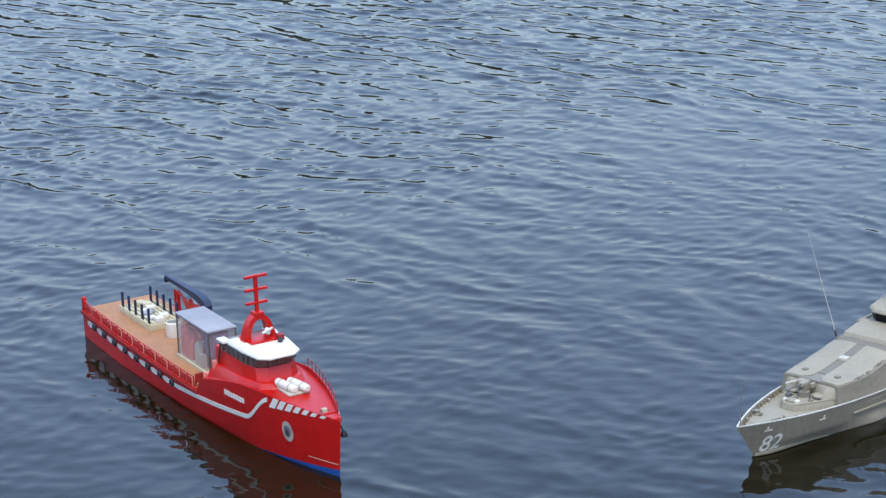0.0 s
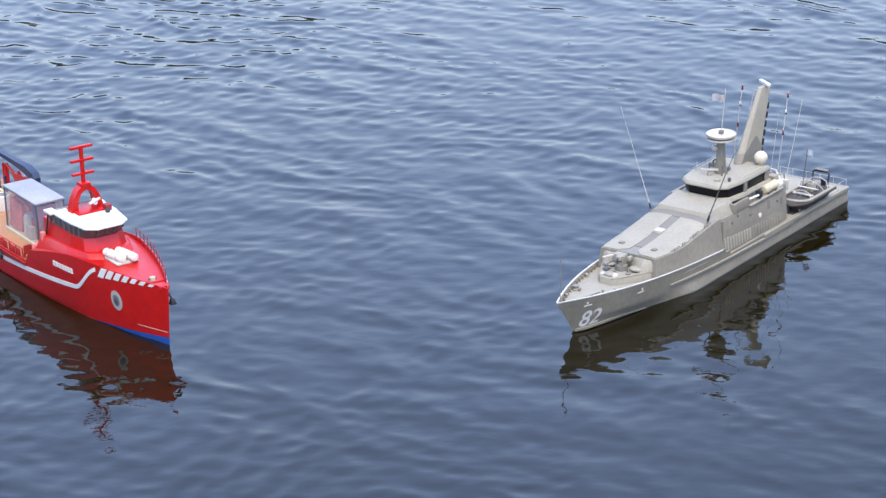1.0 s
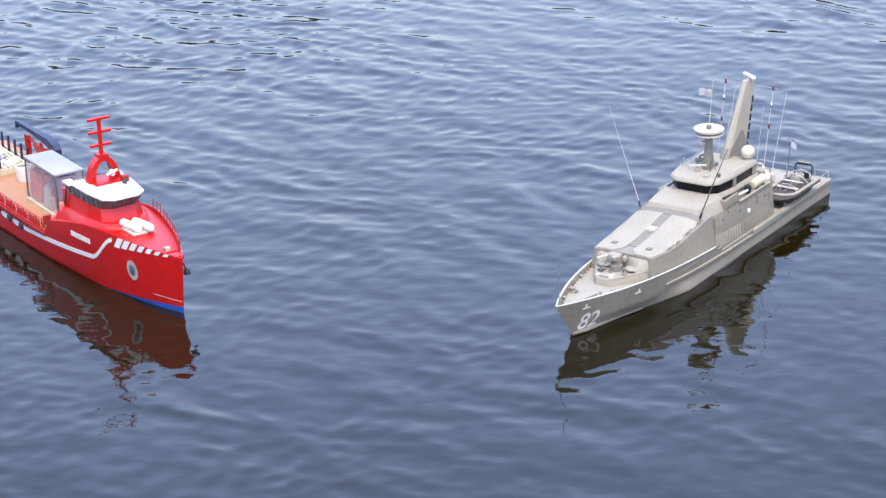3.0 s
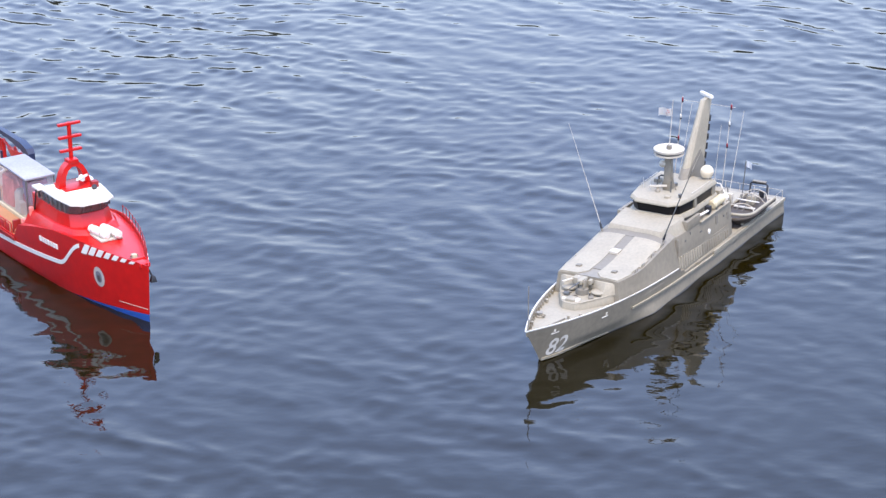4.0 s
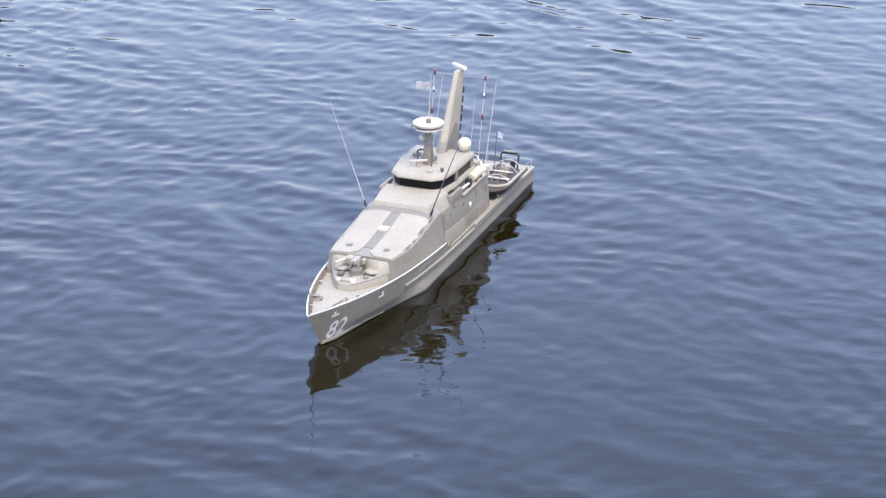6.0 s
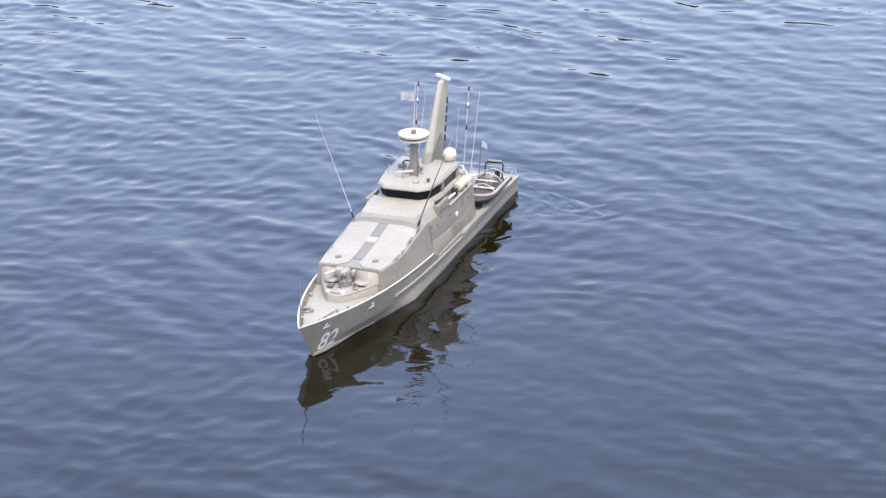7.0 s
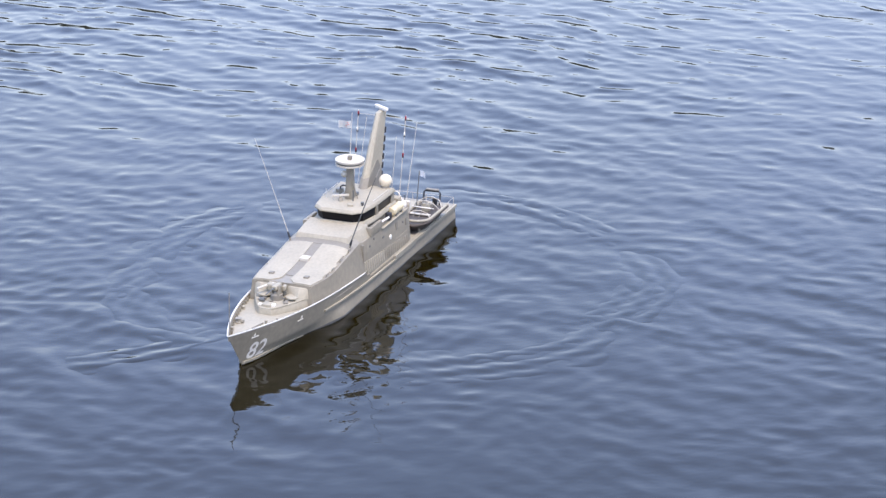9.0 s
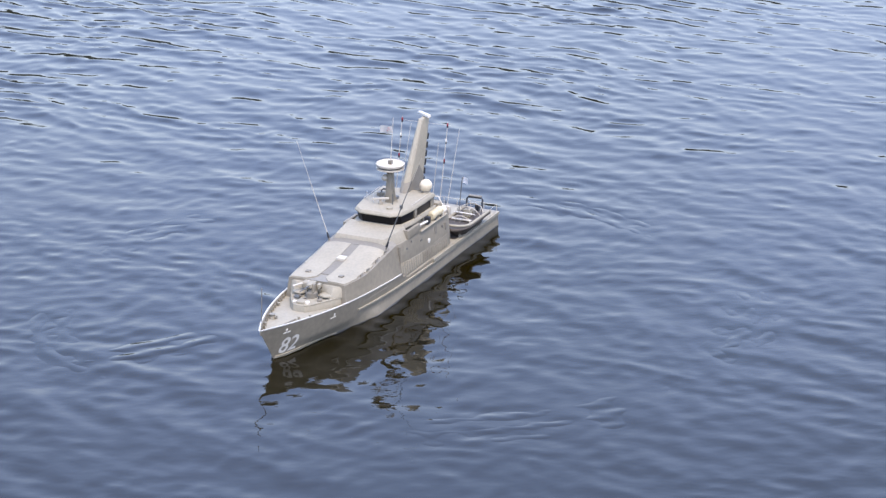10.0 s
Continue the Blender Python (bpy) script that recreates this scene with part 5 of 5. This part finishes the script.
    # foredeck gear
    for k, (x, y) in enumerate(((1.012, -0.012), (1.022, 0.014))):
        raft = part("liferaft", lathe([(0, -0.038), (0.006, -0.038), (0.0100, -0.034), (0.0110, -0.003), (0.0104, 0), (0.0110, 0.003), (0.0100, 0.034), (0.006, 0.038), (0, 0.038)], (x + 0.01, y, red_top(1.02) + 0.0125), 16, (0, 90, 8)), WHITE, boat, "white liferaft canister on the foredeck")
        for d in (-0.018, 0.018):
            part("strap", lathe([(0.0104, -0.002), (0.0116, -0.002), (0.0116, 0.002), (0.0104, 0.002)], (x + 0.01 + d, y + d * 0.14, red_top(1.02) + 0.0125), 16, (0, 90, 8)), PALE, raft)
    part("raft_base", box(0.985, 1.062, -0.026, 0.030, red_top(1.02), red_top(1.02) + 0.005, 0.001), PALE, boat, "pale liferaft cradle")
    for k in range(11):
        x = 0.93 + 0.0285 * k
        y = h.side(x, edge(x)) - 0.0025
        part("bulwark_post", tube([(x, y, edge(x) - 0.012), (x, y, edge(x) + 0.022)], 0.0011, 6), RED_DARK, boat, "thin upright rail post")
    part("fore_rail", tube([(x, h.side(x, edge(x)) - 0.0025, edge(x) + 0.020) for x in [0.93 + 0.0285 * k for k in range(11)]], 0.0007, 6), RED_DARK, boat)
    winch = part("mooring_bitt", box(1.182, 1.192, -0.007, 0.005, red_top(1.19), red_top(1.19) + 0.013, 0.0012), CREAM, boat, "pale tan mooring bitt on the foredeck")
    part("bitt_pin", tube([(1.187, -0.011, red_top(1.19) + 0.009), (1.187, 0.009, red_top(1.19) + 0.009)], 0.0014, 8), TAUPE, winch)
    # flat plate for the sunk bow well, its shade put in as dark red
    part("well_shade", box(1.176, 1.200, -0.017, 0.017, red_top(1.19), red_top(1.19) + 0.003, 0.001), RED_DARK, winch)
    part("breast_plate", prism([(1.202, -0.018), (1.202, 0.018), (1.212, 0.017), (1.212, -0.017)], [(1.205, -0.017), (1.205, 0.017), (1.210, 0.016), (1.210, -0.016)], red_top(1.20), red_top(1.20) + 0.011, 0.0008), RED, boat)
    part("bow_roller", box(1.215, 1.245, -0.012, 0.012, red_top(1.22), red_top(1.22) + 0.010, 0.001), RED, boat)
    anchor = part("anchor", tube([(1.240, 0.010, 0.124), (1.246, 0.017, 0.102)], 0.0022, 8), BLACK, boat, "black anchor at the bow")
    part("fluke", prism([(1.239, 0.009), (1.252, 0.009), (1.252, 0.024), (1.239, 0.024)], [(1.242, 0.012), (1.249, 0.012), (1.249, 0.020), (1.242, 0.020)], 0.095, 0.110, 0.001), BLACK, anchor)
    return boat


def red_stripe(x):
    """Height of the painted stripe: level, dipping a little, then sweeping up to the bow."""
    base = 0.050 + 0.074 * max(0, x - 0.62)
    t = max(0.0, min(1.0, (x - 0.955) / 0.095))
    return base + 0.060 * t * t * (3 - 2 * t)


PATROL = patrol_boat()
SUPPLY = supply_boat()

# ---- what moves: rows of seconds, place of the stern on the water and heading ----
GREY_ROWS = [
    (0.00, 1.114, 5.855, -129.479),
    (0.50, 1.091, 5.820, -129.208),
    (1.00, 1.049, 5.818, -128.216),
    (1.50, 1.027, 5.813, -127.256),
    (2.00, 0.996, 5.786, -126.277),
    (2.40, 0.967, 5.774, -126.073),
    (2.80, 0.931, 5.755, -124.949),
    (3.20, 0.897, 5.734, -123.697),
    (3.50, 0.881, 5.721, -123.010),
    (4.00, 0.855, 5.672, -121.440),
    (4.50, 0.850, 5.640, -120.434),
    (5.00, 0.830, 5.618, -118.942),
    (5.50, 0.822, 5.600, -118.750),
    (6.00, 0.823, 5.597, -117.562),
    (6.40, 0.822, 5.595, -117.067),
    (6.80, 0.824, 5.605, -116.972),
    (7.00, 0.829, 5.622, -117.213),
    (7.50, 0.862, 5.703, -117.395),
    (8.00, 0.902, 5.772, -118.012),
    (8.50, 0.945, 5.828, -119.327),
    (9.00, 1.000, 5.908, -120.782),
    (9.50, 1.057, 5.979, -122.316),
    (10.00, 1.114, 6.037, -123.630),
]
RED_ROWS = [
    (0.00, -1.247, 5.909, -55.921),
    (0.50, -1.267, 5.934, -55.820),
    (1.00, -1.268, 5.974, -56.441),
    (1.50, -1.280, 5.995, -56.048),
    (2.00, -1.290, 6.026, -55.726),
    (2.40, -1.298, 6.038, -56.173),
    (2.80, -1.297, 6.049, -56.776),
    (3.20, -1.291, 6.052, -57.389),
    (3.50, -1.291, 6.043, -57.988),
    (4.00, -1.279, 6.040, -58.259),
    (4.50, -1.273, 6.019, -58.565),
    (5.00, -1.274, 6.027, -57.850),
    (5.50, -1.276, 6.026, -57.678),
    (6.00, -1.277, 6.022, -57.692),
    (6.40, -1.278, 6.018, -57.762),
    (6.80, -1.278, 6.015, -57.844),
    (7.00, -1.278, 6.014, -57.880),
    (7.50, -1.278, 6.013, -57.945),
    (8.00, -1.278, 6.012, -57.986),
    (8.50, -1.278, 6.011, -58.006),
    (9.00, -1.278, 6.011, -58.014),
    (9.50, -1.278, 6.011, -58.016),
    (10.00, -1.278, 6.012, -58.016),
]


def motions():
    walk(PATROL, [(t, pose(x, y, 0, 0, 0, a)) for t, x, y, a in GREY_ROWS])
    walk(SUPPLY, [(t, pose(x, y, 0, 0, 0, a)) for t, x, y, a in RED_ROWS])
    # the ripples run slowly towards the bank
    walk(WATER_SHEET, [(0.0, pose(0.18, 0.6, 0)), (10.0, pose(-0.18, -0.6, 0))])
    # the wash spreads in rings from the stern as the grey boat backs away
    sheet = lambda t: Vector((0.18 - 0.036 * t, 0.6 - 0.12 * t, 0))
    for ob, way, lag in RIPPLES:
        d = Vector((math.cos(radians(way)), math.sin(radians(way)), 0))
        rows = []
        for t, r, z in ((0.0, 0.20, -0.04), (6.3, 0.16, -0.04), (6.8, 0.21, -0.006), (7.1, 0.26, -0.001), (7.5, 0.34, 0.0), (8.0, 0.46, 0.0), (8.5, 0.575, 0.0), (9.0, 0.70, 0.0), (9.5, 0.80, -0.0006), (10.0, 0.90, -0.001)):
            p = WASH + d * (r - mix3(*lag, (t - 7.5) / 2)) - sheet(t)
            rows.append((t, pose(p.x, p.y, z, 0, 0, way)))
        walk(ob, rows)
    rows = []
    for t, x, y, z in ((0.0, 0.30, 4.62, -0.04), (7.4, 0.26, 4.72, -0.04), (8.0, 0.24, 4.80, -0.002), (8.5, 0.24, 4.88, 0.0), (9.2, 0.24, 5.00, 0.0), (10.0, 0.22, 5.12, 0.0)):
        p = Vector((x, y, 0)) - sheet(t)
        rows.append((t, pose(p.x, p.y, z, 0, 0, -75)))
    walk(BOW_RIPPLE, rows)


motions()
